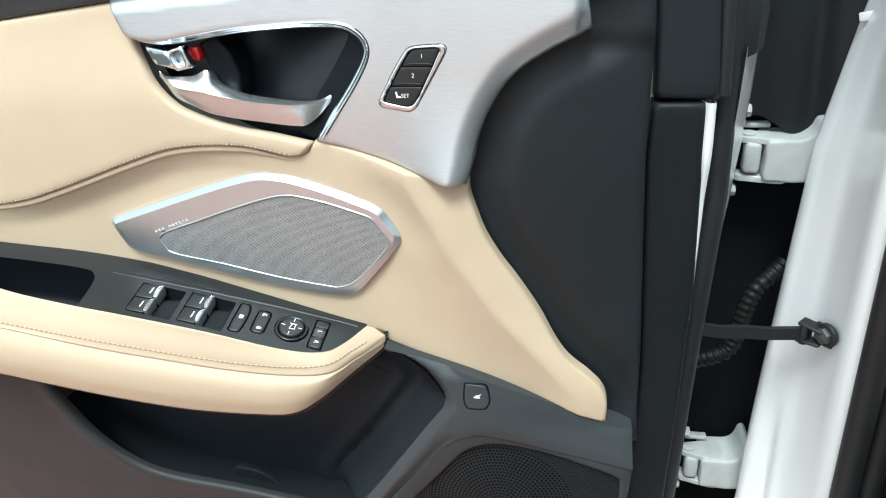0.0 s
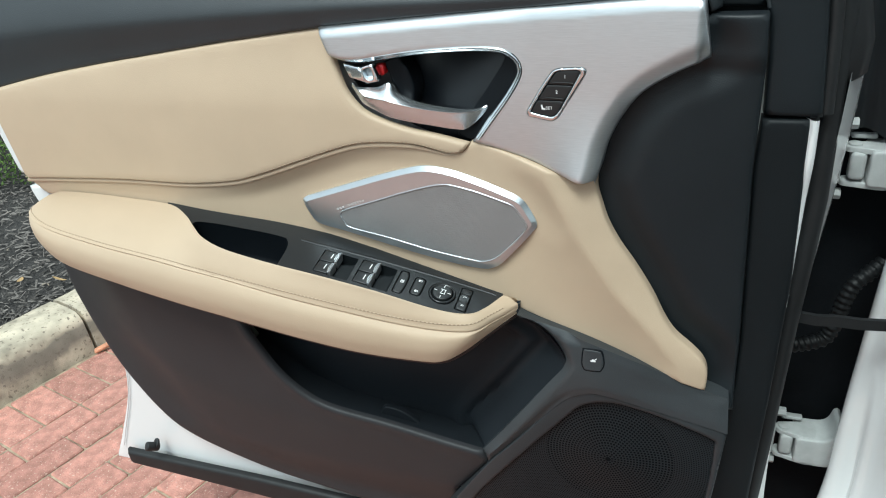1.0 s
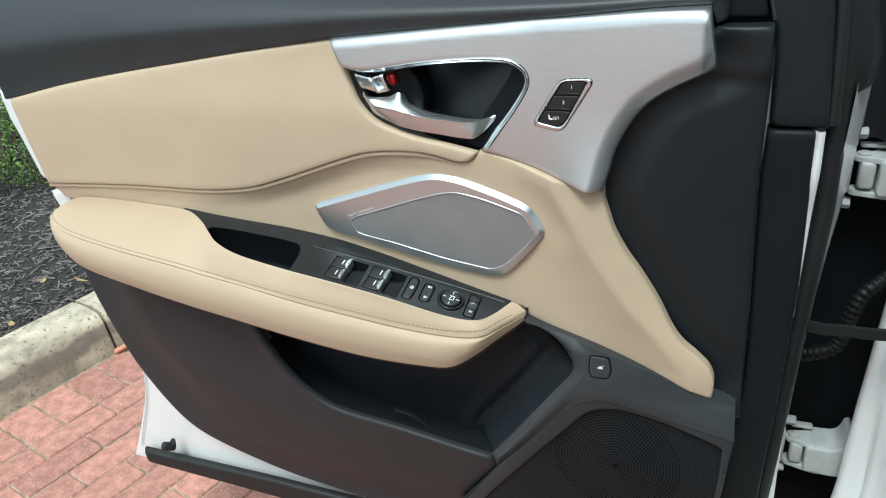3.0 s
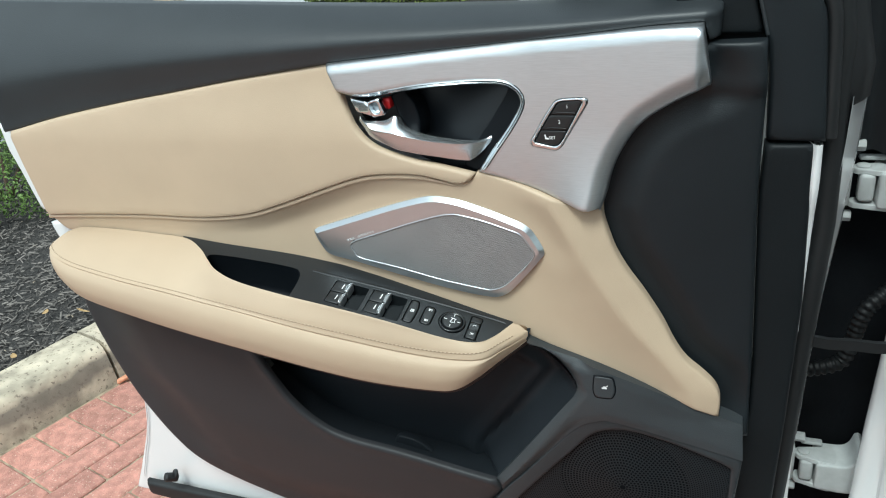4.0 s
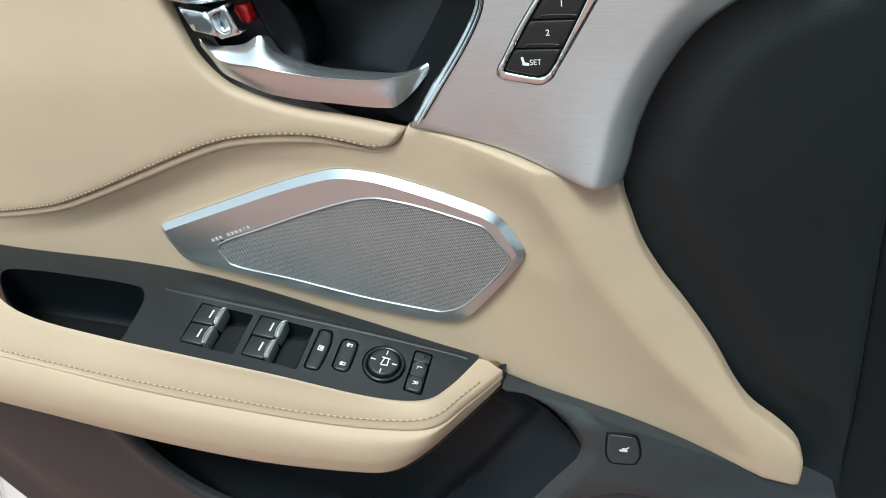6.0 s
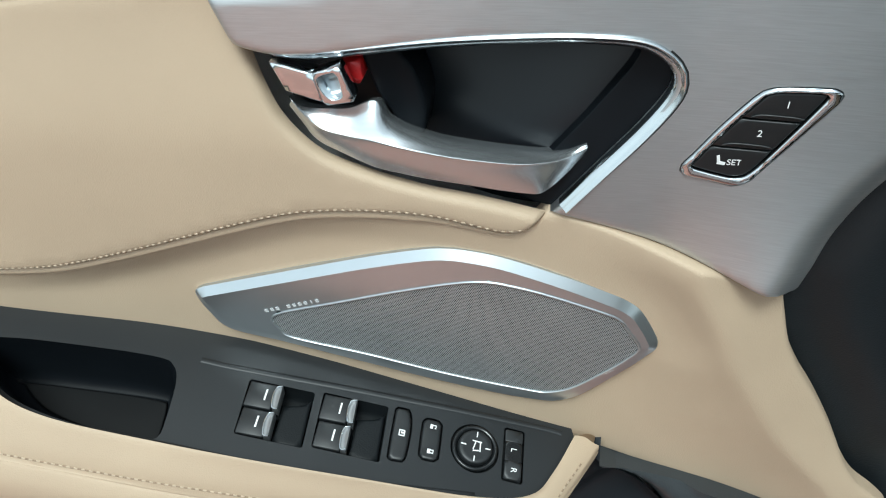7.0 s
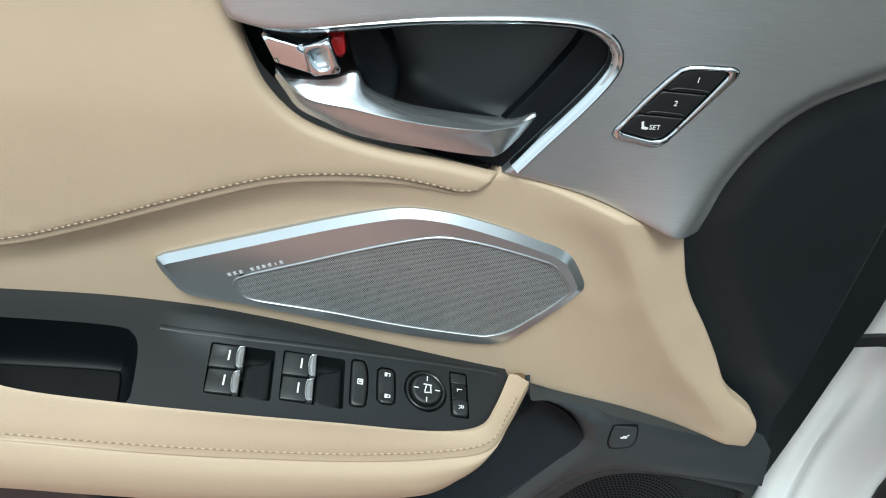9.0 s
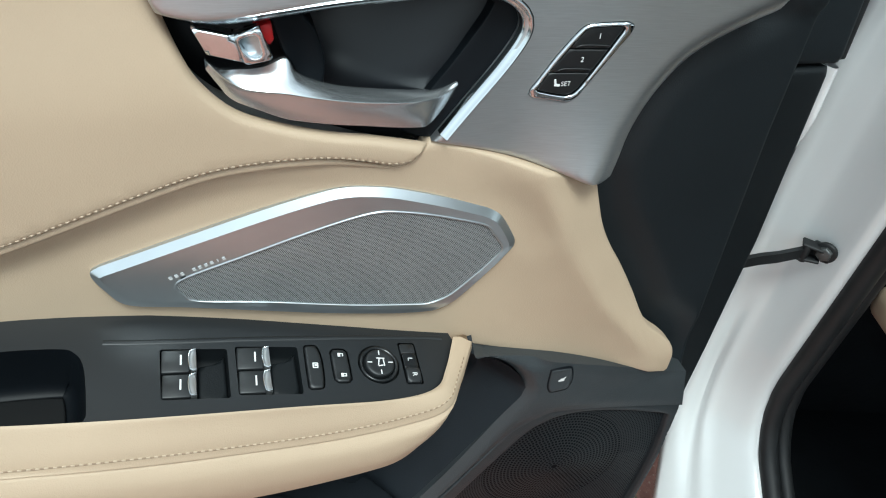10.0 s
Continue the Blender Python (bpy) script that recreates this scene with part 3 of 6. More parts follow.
# Outlines of the seat memory switch.
MEMO = [(-0.0015, 1.1452), (0.0061, 1.1469), (0.0218, 1.148), (0.0287, 1.148), (0.0321, 1.1467), (0.0332, 1.1448), (0.0324, 1.1412), (0.0199, 1.1204), (0.0052, 1.0965), (0.0021, 1.0913), (-0.0026, 1.0879), (-0.0073, 1.0866), (-0.0172, 1.0881), (-0.0325, 1.0905), (-0.0352, 1.0929), (-0.0349, 1.0968), (-0.0291, 1.1062), (-0.0189, 1.1235), (-0.0065, 1.1412)]
MEMO_IN = [(0.0006, 1.1431), (0.0069, 1.1444), (0.0207, 1.1452), (0.0257, 1.1449), (0.027, 1.1435), (0.0259, 1.1411), (0.0169, 1.1238), (0.0056, 1.1032), (0.0009, 1.0959), (-0.0027, 1.0927), (-0.0068, 1.0915), (-0.016, 1.0926), (-0.0284, 1.0952), (-0.0303, 1.0963), (-0.0296, 1.0985), (-0.0185, 1.1172), (-0.0039, 1.1391)]
memo_out, memo_in = closed(MEMO, 0.003), closed(MEMO_IN, 0.003)
memo_face = lambda x: 0.733 - 0.06 * (math.hypot(x + 0.04, 0.02) + x + 0.04)

rim = curve(HANDLE_RIM, 0.004)
metal = part("metal_trim", sheet(join(rim, [tuple(rim[-1]), (-0.293, 1.194)], curve(METAL_TOP[::-1]), [METAL_TOP[0], METAL_CURVE[-1]], curve(METAL_CURVE[::-1]), curve(METAL_LOW[::-1]), [(-0.105, 1.056)]), face_at(metal_depth), 0.004, 0.004, h=0.0045, holes=[[np.array(q) for q in inset(np.array(memo_out), -0.0005)]], back=0.04), BRUSHED, door, "brushed aluminium trim spear", smooth=60)

# Pull-handle recess: chrome rim, dark bowl.
rim_run = rim[2:-3]
RIM_SECTION = ((1.0, 0.9), (1.0, -0.1), (0.86, -0.5), (0.62, -0.62), (0.4, -0.52), (0.22, -0.28), (-0.3, 0.0), (-0.92, 0.36), (-1.06, 0.62), (-1.06, 1.8))
rows = []
for i, (x, z) in enumerate(rim_run):
    run = np.array(rim_run[min(i + 1, len(rim_run) - 1)]) - np.array(rim_run[max(i - 1, 0)])
    run = run / np.linalg.norm(run)
    r, rise = 0.0033, smooth(-0.5, 0.5, run[1])
    out = 0.0048 * rise - 0.002
    rows.append([Vector((x + (r * o + out) * run[1], 0.7325 + 0.0015 * smooth(-0.2, -0.08, x) + 1.3 * r * d, z - (r * o + out) * run[0])) for o, d in RIM_SECTION])
rim_bm = loft(rows)
bmesh.ops.recalc_face_normals(rim_bm, faces=rim_bm.faces)
part("handle_rim", rim_bm, RIM_CHROME, door, "polished chrome rim round the pull handle", smooth=50)


def beside(line, gap):
    """A line shifted sideways, to the right of its run."""
    out = []
    for i, q in enumerate(line):
        t = np.array(line[min(i + 1, len(line) - 1)]) - np.array(line[max(i - 1, 0)])
        t = t / (np.linalg.norm(t) + 1e-12)
        out.append((q[0] + gap * t[1], q[1] - gap * t[0]))
    return out


part("rim_joint", tube([(x, metal_depth(x, z) + 0.0002, z) for x, z in beside([q for q in rim[1:] if q[0] > -0.098 and q[1] < 1.158], 0.0062)], 0.0007, 8), RUBBER, door, "fine dark joint outside the rim")
bowl_line = join([(x - 0.009, z - 0.009) for x, z in curve(INSERT_RIGHT[1:-1], 0.005)], [(-0.115, 1.049)], rim)


def bowl_depth(x, z):
    d = -0.802 * (x + 0.062) + 0.597 * (z - 1.153)
    return 0.757 + 0.03 * smooth(-0.01, 0.085, d) + 0.004 * smooth(1.1, 1.16, z)


part("handle_recess", sheet(bowl_line, face_at(bowl_depth), 0, 0, h=0.003, back=0.02), BOWL_BLACK, door, "smooth black bowl behind the pull handle")
border = join(rim[:-12], [(-0.085, 1.1655), (-0.075, 1.1625)], curve([(-0.064, 1.155), (-0.068, 1.1455), (-0.079, 1.129), (-0.0905, 1.1125), (-0.103, 1.096), (-0.122, 1.07), (-0.127, 1.0605)], 0.004), [(-0.115, 1.0565)])
part("recess_border", sheet(border, face_at(lambda x, z: 0.75 - 0.25 * min(0.035, max(0.0, 0.802 * (x + 0.062) - 0.597 * (z - 1.153)))), 0.001, 0.001, h=0.004, back=0.02), GLOSS_BLACK, door, "flat black border inside the rim")
part("recess_wall", sheet(join([(-0.216, 1.15), (-0.209, 1.126), (-0.197, 1.104), (-0.184, 1.093)], curve([(-0.182, 1.101), (-0.1805, 1.116), (-0.183, 1.129), (-0.1868, 1.1396), (-0.192, 1.1473), (-0.198, 1.158)], 0.004)), face_at(lambda x, z: 0.752 - 0.2 * max(0.0, -0.195 - x)), 0.003, 0.003, h=0.004, back=0.03), GLOSS_BLACK, door)

# The pull handle: a blade with a bright upper face, a crease and a satin front face, cut off slantwise.
LEVER_TOP = [(-0.258, 0.738, 1.1279), (-0.2507, 0.738, 1.1217), (-0.2374, 0.738, 1.1208), (-0.2227, 0.739, 1.1212), (-0.2077, 0.739, 1.1264), (-0.2019, 0.74, 1.1157), (-0.191, 0.741, 1.1086), (-0.1715, 0.742, 1.1017), (-0.1484, 0.743, 1.0976), (-0.1285, 0.744, 1.0949), (-0.112, 0.7455, 1.0932), (-0.099, 0.7465, 1.0944), (-0.0871, 0.7475, 1.0993)]
LEVER_CREASE = [(-0.2557, 0.736, 1.1262), (-0.2477, 0.732, 1.1189), (-0.2376, 0.73, 1.1121), (-0.2231, 0.728, 1.1094), (-0.2099, 0.727, 1.1077), (-0.1971, 0.727, 1.1046), (-0.1827, 0.7275, 1.1012), (-0.1633, 0.7285, 1.0974), (-0.1423, 0.7295, 1.0948), (-0.1246, 0.731, 1.0932), (-0.1102, 0.734, 1.0932), (-0.0983, 0.739, 1.0938), (-0.0863, 0.7455, 1.0975)]
LEVER_LOW = [(-0.2583, 0.738, 1.1222), (-0.2523, 0.738, 1.1118), (-0.2444, 0.737, 1.1006), (-0.2284, 0.735, 1.0929), (-0.2118, 0.734, 1.0856), (-0.1965, 0.7335, 1.082), (-0.1778, 0.733, 1.0789), (-0.1558, 0.733, 1.0761), (-0.1373, 0.733, 1.0735), (-0.1205, 0.733, 1.072), (-0.1106, 0.7335, 1.0727), (-0.0992, 0.74, 1.0802), (-0.0866, 0.747, 1.0936)]


def fine(points, n):
    """n points to each gap of a smooth line."""
    p = [np.array(q, float) for q in points]
    p = [2 * p[0] - p[1]] + p + [2 * p[-1] - p[-2]]
    out = []
    for a, b, c, d in zip(p, p[1:], p[2:], p[3:]):
        for k in range(n):
            s = k / n
            out.append(0.5 * (2 * b + (c - a) * s + (2 * a - 5 * b + 4 * c - d) * s * s + (3 * b - a - 3 * c + d) * s**3))
    return out + [p[-2]]


rows = []
for top, crease, low in zip(fine(LEVER_TOP, 5), fine(LEVER_CREASE, 5), fine(LEVER_LOW, 5)):
    belly = 0.3 * np.linalg.norm(crease - low) * np.array((0, -0.12, 0.02))
    line = [top + np.array((0, 0.012, -0.004)), top + np.array((0, 0.0012, -0.0004)), 0.92 * top + 0.08 * crease + np.array((0, 0, 0.0003)), 0.5 * (top + crease) + np.array((0, -0.0006, 0.0006)), 0.93 * crease + 0.07 * top, crease + np.array((0, -0.0002, -0.0002)), 0.92 * crease + 0.08 * low, 0.5 * (crease + low) + belly, 0.08 * crease + 0.92 * low + 0.3 * belly, low + np.array((0, 0.0012, -0.0002)), low + np.array((0, 0.01, 0.004))]
    rows.append([Vector(q) for q in fine(line, 2)])
lever_bm = loft(rows, caps=True)
bmesh.ops.recalc_face_normals(lever_bm, faces=lever_bm.faces)
part("pull_handle", lever_bm, HANDLE_SATIN, door, "satin silver pull handle", smooth=40)
latch = part("lock_latch", sheet(join([(-0.2632, 1.1512), (-0.2388, 1.1463), (-0.2345, 1.1296), (-0.2562, 1.1347)]), face_at(lambda x, z: 0.731 - 0.12 * (x + 0.26)), 0.0009, 0.0009, h=0.004, back=0.012), CHROME, door, "small chrome door lock tab")
tab_out = join([(-0.2388, 1.147), (-0.2308, 1.1494), (-0.2236, 1.1511), (-0.2222, 1.149), (-0.2166, 1.1325), (-0.2175, 1.1307), (-0.2325, 1.128), (-0.2345, 1.1297)])
tab_in = closed([(-0.2362, 1.1432), (-0.2328, 1.1459), (-0.2265, 1.1474), (-0.2248, 1.1455), (-0.2232, 1.135), (-0.224, 1.1333), (-0.2292, 1.1321), (-0.2338, 1.1362)], 0.002)
part("tab_frame", sheet(tab_out, face_at(0.7275), 0.0009, 0.0009, h=0.003, holes=[tab_in], back=0.01, hole_roll=0.0008), CHROME, latch)
part("tab_hollow", sheet(tab_in, face_at(lambda x, z: 0.733 - 0.5 * max(0.0, x + 0.2305) + 0.004 * smooth(-0.2305, -0.2355, x)), 0, 0, h=0.002, back=0.002), SATIN, latch)
part("red_mark", sheet(join([(-0.2262, 1.147), (-0.2152, 1.148), (-0.2142, 1.138), (-0.2165, 1.1345), (-0.2185, 1.1342), (-0.2225, 1.1386)]), face_at(0.7425), 0.001, 0.001, h=0.005), RED, latch, "red lock marker")

# Seat memory switch, a slanted frame with three keys.
memory = part("memory_switch", sheet(memo_out, face_at(lambda x, z: memo_face(x) - 0.0008), 0.0016, 0.0016, h=0.01, holes=[memo_in], back=0.008, hole_roll=0.0012), CHROME, door, "chrome bezel of the seat memory switch")
part("switch_base", sheet([np.array(q) for q in inset(np.array(memo_in), -0.0006)], face_at(lambda x, z: memo_face(x) + 0.0034), 0, 0, h=0.01, back=0.004), GLOSS_BLACK, memory)


def band(outline, low, high):
    """The part of an outline between two heights."""
    pts = [np.array(q) for q in outline]
    for level, keep in ((low, 1), (high, -1)):
        out = []
        for a, b in zip(pts, pts[1:] + pts[:1]):
            da, db = keep * (a[1] - level), keep * (b[1] - level)
            if da >= 0:
                out.append(a)
            if da * db < 0:
                out.append(a + (b - a) * da / (da - db))
        pts = out
    return join(pts)


memo_keys = inset(np.array(memo_in), 0.0007)
for low, high, text, tx, tz, lip in ((1.1284, 1.147, "1", 0.0096, 1.1376, (-0.0062, 0.0188)), (1.1104, 1.1275, "2", 0.0001, 1.12, (-0.0168, 0.0072)), (1.09, 1.1095, "SET", -0.0086, 1.1012, None)):
    key = part("memory_button", sheet(band(memo_keys, low, high), face_at(lambda x, z: memo_face(x) + 0.0008), 0.0009, 0.0009, h=0.004, back=0.003), KEY_BLACK, door, "black seat memory button")
    lettering("button_text", text, 0.0055 if text != "SET" else 0.0051, on_door(tx, memo_face(tx) + 0.0005, tz), key)
    if lip:
        part("finger_lip", tube([(x, memo_face(x) + 0.0005, low + dz) for x, dz in curve([(lip[0], 0.0008), (lip[0] + 0.003, 0.0022), (lip[0] + 0.008, 0.0026), (lip[1] - 0.004, 0.0024), (lip[1], 0.0018)], 0.002)], 0.0006, 8), KEY_BLACK, key)
    else:
        part("seat_symbol", merged(block(on_door(tx - 0.0084, memo_face(tx - 0.008) + 0.0005, tz + 0.0016, 14), (0.0016, 0.0042, 0.0004), 0), block(on_door(tx - 0.0066, memo_face(tx - 0.007) + 0.0005, tz - 0.001, -8), (0.0044, 0.0018, 0.0004), 0)), PRINT, key)

# Upper loudspeaker: satin bezel with a broad bright chamfer along its top, and a punched metal mesh.
bezel_face = lambda x, z: 0.7275 - 0.0415 * x


def bezel_share(x, z):
    """Full chamfer along the top edges, a slight one below."""
    return 0.3 + 0.7 * smooth(-0.012, 0.03, z - np.interp(x, [-0.37, -0.3, -0.1, -0.02], [0.945, 0.93, 0.93, 0.945]))


bezel = part("speaker_bezel", sheet(spk_out, face_at(bezel_face), 0.0062, 0.0048, h=0.004, holes=[spk_in], back=0.01, hole_roll=0.0009, chamfer=bezel_share), SATIN, door, "satin silver loudspeaker bezel", smooth=24)
part("mesh_rim", tube([(x, bezel_face(x, z) - 0.0001, z) for x, z in spk_in + spk_in[:1]], 0.0009, 8), SATIN, bezel, "thin bright rim")


def hex_mesh(outline, pitch, bar, depth):
    """A flat metal sheet with a honeycomb of holes inside an outline."""
    poly = np.array(outline)
    lo, hi = poly.min(0), poly.max(0)
    rows = []
    n = 0
    y = lo[1]
    while y < hi[1]:
        x = lo[0] + (pitch / 2 if n % 2 else 0)
        while x < hi[0]:
            rows.append((x, y))
            x += pitch
        y += pitch * 0.866
        n += 1
    c = np.array(rows)
    c = c[inside(c, poly) & (reach(c, poly) > pitch * 0.3)]
    R, r = pitch / math.sqrt(3), pitch / math.sqrt(3) * bar
    verts, faces = [], []
    for cx, cy in c:
        base = len(verts)
        for k in range(6):
            a = math.pi / 6 + k * math.pi / 3
            verts.append((cx + R * math.cos(a), depth(cx, cy), cy + R * math.sin(a)))
        for k in range(6):
            a = math.pi / 6 + k * math.pi / 3
            verts.append((cx + r * math.cos(a), depth(cx, cy), cy + r * math.sin(a)))
        for k in range(6):
            j = (k + 1) % 6
            faces.append((base + k, base + j, base + 6 + j, base + 6 + k))
    me = bpy.data.meshes.new("mesh")
    me.from_pydata(verts, [], faces)
    me.update()
    return me


def mesh_part(name, me, material, parent, label=""):
    me.materials.append(material)
    ob = new(name, me)
    ob.parent = parent
    if parent.type == "EMPTY":
        ob.matrix_parent_inverse = Matrix.Translation(-parent.location)
    return tagged(ob, label)


mesh_face = lambda x, z: bezel_face(x, z) + 0.0004
mesh_part("speaker_mesh", hex_mesh(spk_in, 0.0015, 0.58, mesh_face), GRILLE, door, "punched grey metal loudspeaker mesh")
part("speaker_backing", sheet(spk_in, face_at(lambda x, z: mesh_face(x, z) + 0.0011), 0, 0, h=0.02, back=0.004), BACKING_GREY, door)
# The maker's lettering on the bezel, drawn as plain bars.
for k in range(10):
    if k == 3:
        continue
    x = -0.3056 + 0.00455 * k
    z = 0.9503 + 0.372 * (x + 0.3056)
    part("printed_bar", block(on_door(x, bezel_face(x, z) - 0.0003, z + 0.0006, 20), (0.0024 if k != 8 else 0.0008, 0.0028, 0.0004), 0), PRINT_GREY, bezel)

# Armrest: padded leather bolster (inner edge, stitched edge, lower edge along its length).
INNER = [(-0.803, 0.737, 0.945), (-0.795, 0.737, 0.948), (-0.74, 0.738, 0.9475), (-0.65, 0.738, 0.943), (-0.585, 0.735, 0.939), (-0.535, 0.705, 0.9385), (-0.502, 0.678, 0.936), (-0.475, 0.66, 0.93), (-0.437, 0.653, 0.919), (-0.369, 0.652, 0.9055), (-0.301, 0.651, 0.8955), (-0.22, 0.655, 0.8785), (-0.145, 0.663, 0.857), (-0.105, 0.674, 0.848), (-0.088, 0.697, 0.8445), (-0.071, 0.732, 0.846)]
STITCHED = [(-0.803, 0.7, 0.945), (-0.79, 0.665, 0.9439), (-0.735, 0.64, 0.9345), (-0.641, 0.635, 0.9175), (-0.56, 0.635, 0.905), (-0.525, 0.635, 0.899), (-0.495, 0.635, 0.8935), (-0.472, 0.635, 0.89), (-0.437, 0.635, 0.8845), (-0.364, 0.636, 0.872), (-0.279, 0.64, 0.858), (-0.202, 0.6465, 0.8439), (-0.14, 0.654, 0.8356), (-0.096, 0.662, 0.8355), (-0.075, 0.69, 0.8365), (-0.052, 0.73, 0.836)]
LOWER = [(-0.8, 0.71, 0.918), (-0.787, 0.67, 0.9), (-0.728, 0.642, 0.877), (-0.614, 0.636, 0.8525), (-0.535, 0.636, 0.836), (-0.505, 0.636, 0.8305), (-0.478, 0.636, 0.826), (-0.45, 0.636, 0.8215), (-0.41, 0.636, 0.8145), (-0.33, 0.638, 0.8), (-0.25, 0.643, 0.787), (-0.172, 0.65, 0.781), (-0.136, 0.656, 0.7815), (-0.108, 0.668, 0.795), (-0.08, 0.692, 0.812), (-0.053, 0.73, 0.822)]

inner_line, stitch_line, lower_line = fine(INNER, 6), fine(STITCHED, 6), fine(LOWER, 6)
rows = []
for a, s, l in zip(inner_line, stitch_line, lower_line):
    wide = min(1.0, max(0.25, (0.742 - s[1]) / 0.09))
    crown = 0.62 * a + 0.38 * s + np.array((0, 0, 0.006 * wide))
    crown2 = 0.25 * a + 0.75 * s + np.array((0, -0.001, 0.004 * wide))
    drop = 0.006 - 0.0035 * smooth(-0.3, -0.45, s[0])
    crease = s + np.array((0, 0.0004, -drop))
    mid1 = 0.72 * s + 0.28 * l + np.array((0, -0.008 * wide, 0))
    mid2 = 0.4 * s + 0.6 * l + np.array((0, -0.009 * wide, 0))
    low2 = 0.1 * s + 0.9 * l + np.array((0, -0.004 * wide, 0))
    under = np.array((l[0], min(0.742, l[1] + 0.02), l[2] - 0.002))
    rear = np.array((l[0], 0.745, l[2] + 0.012))
    hidden = np.array((a[0], a[1] + 0.003, a[2] - 0.03))
    top = fine([hidden, a - np.array((0, 0, 0.003)), a + np.array((0, -0.002, 0.0005)), crown, crown2, s], 3)
    front = fine([s, s + np.array((0, -0.001, 0.002 - drop)), crease, s + np.array((0, -0.0018, -0.0018 - drop)), mid1, mid2, low2, l, under, rear], 3)
    rows.append([Vector(q) for q in top + front[1:]])
arm_bm = loft(rows, caps=True)
bmesh.ops.recalc_face_normals(arm_bm, faces=arm_bm.faces)
armrest = part("armrest", arm_bm, LEATHER, door, "padded beige leather armrest with a stitched edge", smooth=60)


def back_along(row, start, far):
    """The point of a section that lies a way back from one of its points."""
    k = start
    while k > 0 and (row[k] - row[k - 1]).length < far:
        far -= (row[k] - row[k - 1]).length
        k -= 1
    return row[k].lerp(row[k - 1], far / (row[k] - row[k - 1]).length)


part("lower_trim", tube([Vector(q) + Vector((0, 0.006, -0.003)) for q in lower_line[4:]], 0.0035, 8, up=(0, -1, 0.2)), BROWN_TRIM, armrest, "thin dark brown trim under the leather")
arm_stitch = [back_along(row, 15, 0.0045) for row in rows[3:-3]]
# Shade along the armrest stitches, put in as a darker tube.
part("stitch_shade", tube(arm_stitch, 0.0007, 6, up=(0, -0.5, 0.86)), SEAM_SHADE, armrest)
tagged(part("stitching", stitches(arm_stitch, 0.0016, 0.0038, 0.0008, (0, -0.5, 0.86)), THREAD, armrest, "row of pale beige stitches"), kind="stuff")

# Switch plate on the armrest.
RISE_X = [-0.62, -0.577, -0.516, -0.42, -0.328, -0.259, -0.164, -0.072, -0.03]
RISE_Z = [0.113, 0.109, 0.101, 0.0885, 0.0745, 0.06, 0.0378, 0.0145, 0.004]


def plate_point(x, y, up=0.0):
    z = 0.6541 + 0.2369 * y + np.interp(x, RISE_X, RISE_Z)
    return Vector((x, y, z)) + Vector((0.216, -0.225, 0.95)) * float(up)


def on_plate(x, y, up=0.0, turn=0.0):
    """A pose on the switch plate: x along it, y away from the cabin, z up."""
    e = 0.01
    ax = (plate_point(x + e, y) - plate_point(x - e, y)).normalized()
    ay = plate_point(x, y + e) - plate_point(x, y - e)
    az = ax.cross(ay).normalized()
    return axes(plate_point(x, y) + up * az, ax, az.cross(ax), az) @ pose(0, 0, 0, 0, 0, turn)


plate_place = lambda u, v, n: plate_point(u, v, -n)


def box_line(x0, x1, y0, y1, r=0.002):
    pts = []
    for cx, cy, a0 in ((x1 - r, y1 - r, 0), (x0 + r, y1 - r, 90), (x0 + r, y0 + r, 180), (x1 - r, y0 + r, 270)):
        pts += [(cx + r * math.cos(radians(a0 + k * 30)), cy + r * math.sin(radians(a0 + k * 30))) for k in range(4)]
    return join(pts)


CUP = [(-0.53, 0.712), (-0.505, 0.7185), (-0.45, 0.7215), (-0.395, 0.7225), (-0.381, 0.718), (-0.3745, 0.705), (-0.372, 0.676), (-0.373, 0.664), (-0.383, 0.661), (-0.44, 0.663), (-0.485, 0.673), (-0.515, 0.692)]
cup_line = closed(CUP, 0.004)
WELLS = ((-0.322, -0.272, 0.6755, 0.7185), (-0.266, -0.216, 0.6775, 0.7205))
well_lines = [box_line(*w) for w in WELLS]


def corners(x0, x1, y0, y1, r=0.0025):
    return [(x0 + r, y0), (x1 - r, y0), (x1, y0 + r), (x1, y1 - r), (x1 - r, y1), (x0 + r, y1), (x0, y1 - r), (x0, y0 + r)]


WINDOW_LOCK = closed([(-0.2098, 0.6808), (-0.2, 0.6812), (-0.1978, 0.6835), (-0.1964, 0.695), (-0.1963, 0.71), (-0.1982, 0.7195), (-0.2002, 0.7225), (-0.209, 0.7225), (-0.2112, 0.7205), (-0.2117, 0.683)], 0.003)
DOOR_LOCK = closed(corners(-0.1895, -0.1737, 0.6866, 0.7191, 0.003), 0.003)
SELECTOR = join(corners(-0.127, -0.1108, 0.6853, 0.7262, 0.0015))
KNOB_HOLE = join([(-0.1482 + 0.0184 * math.cos(k * math.pi / 18), 0.7042 + 0.0184 * math.sin(k * math.pi / 18)) for k in range(36)])
button_holes = [WINDOW_LOCK, DOOR_LOCK, SELECTOR, KNOB_HOLE]
plate_outline = join(curve([(-0.0745, 0.739), (-0.1, 0.745), (-0.2, 0.75), (-0.33, 0.756), (-0.45, 0.756), (-0.605, 0.75)]), curve([(x, y - 0.004) for x, y, _ in INNER[4:]]))
plate = part("switch_plate", sheet(plate_outline, plate_place, 0, 0, h=0.012, holes=[cup_line] + well_lines + button_holes, back=0.004, hole_roll=0.0018), PLATE_GREY, door, "dark grey switch plate on the armrest")
ledge = [(x, y + 0.002) for x, y, _ in INNER[8:13]]
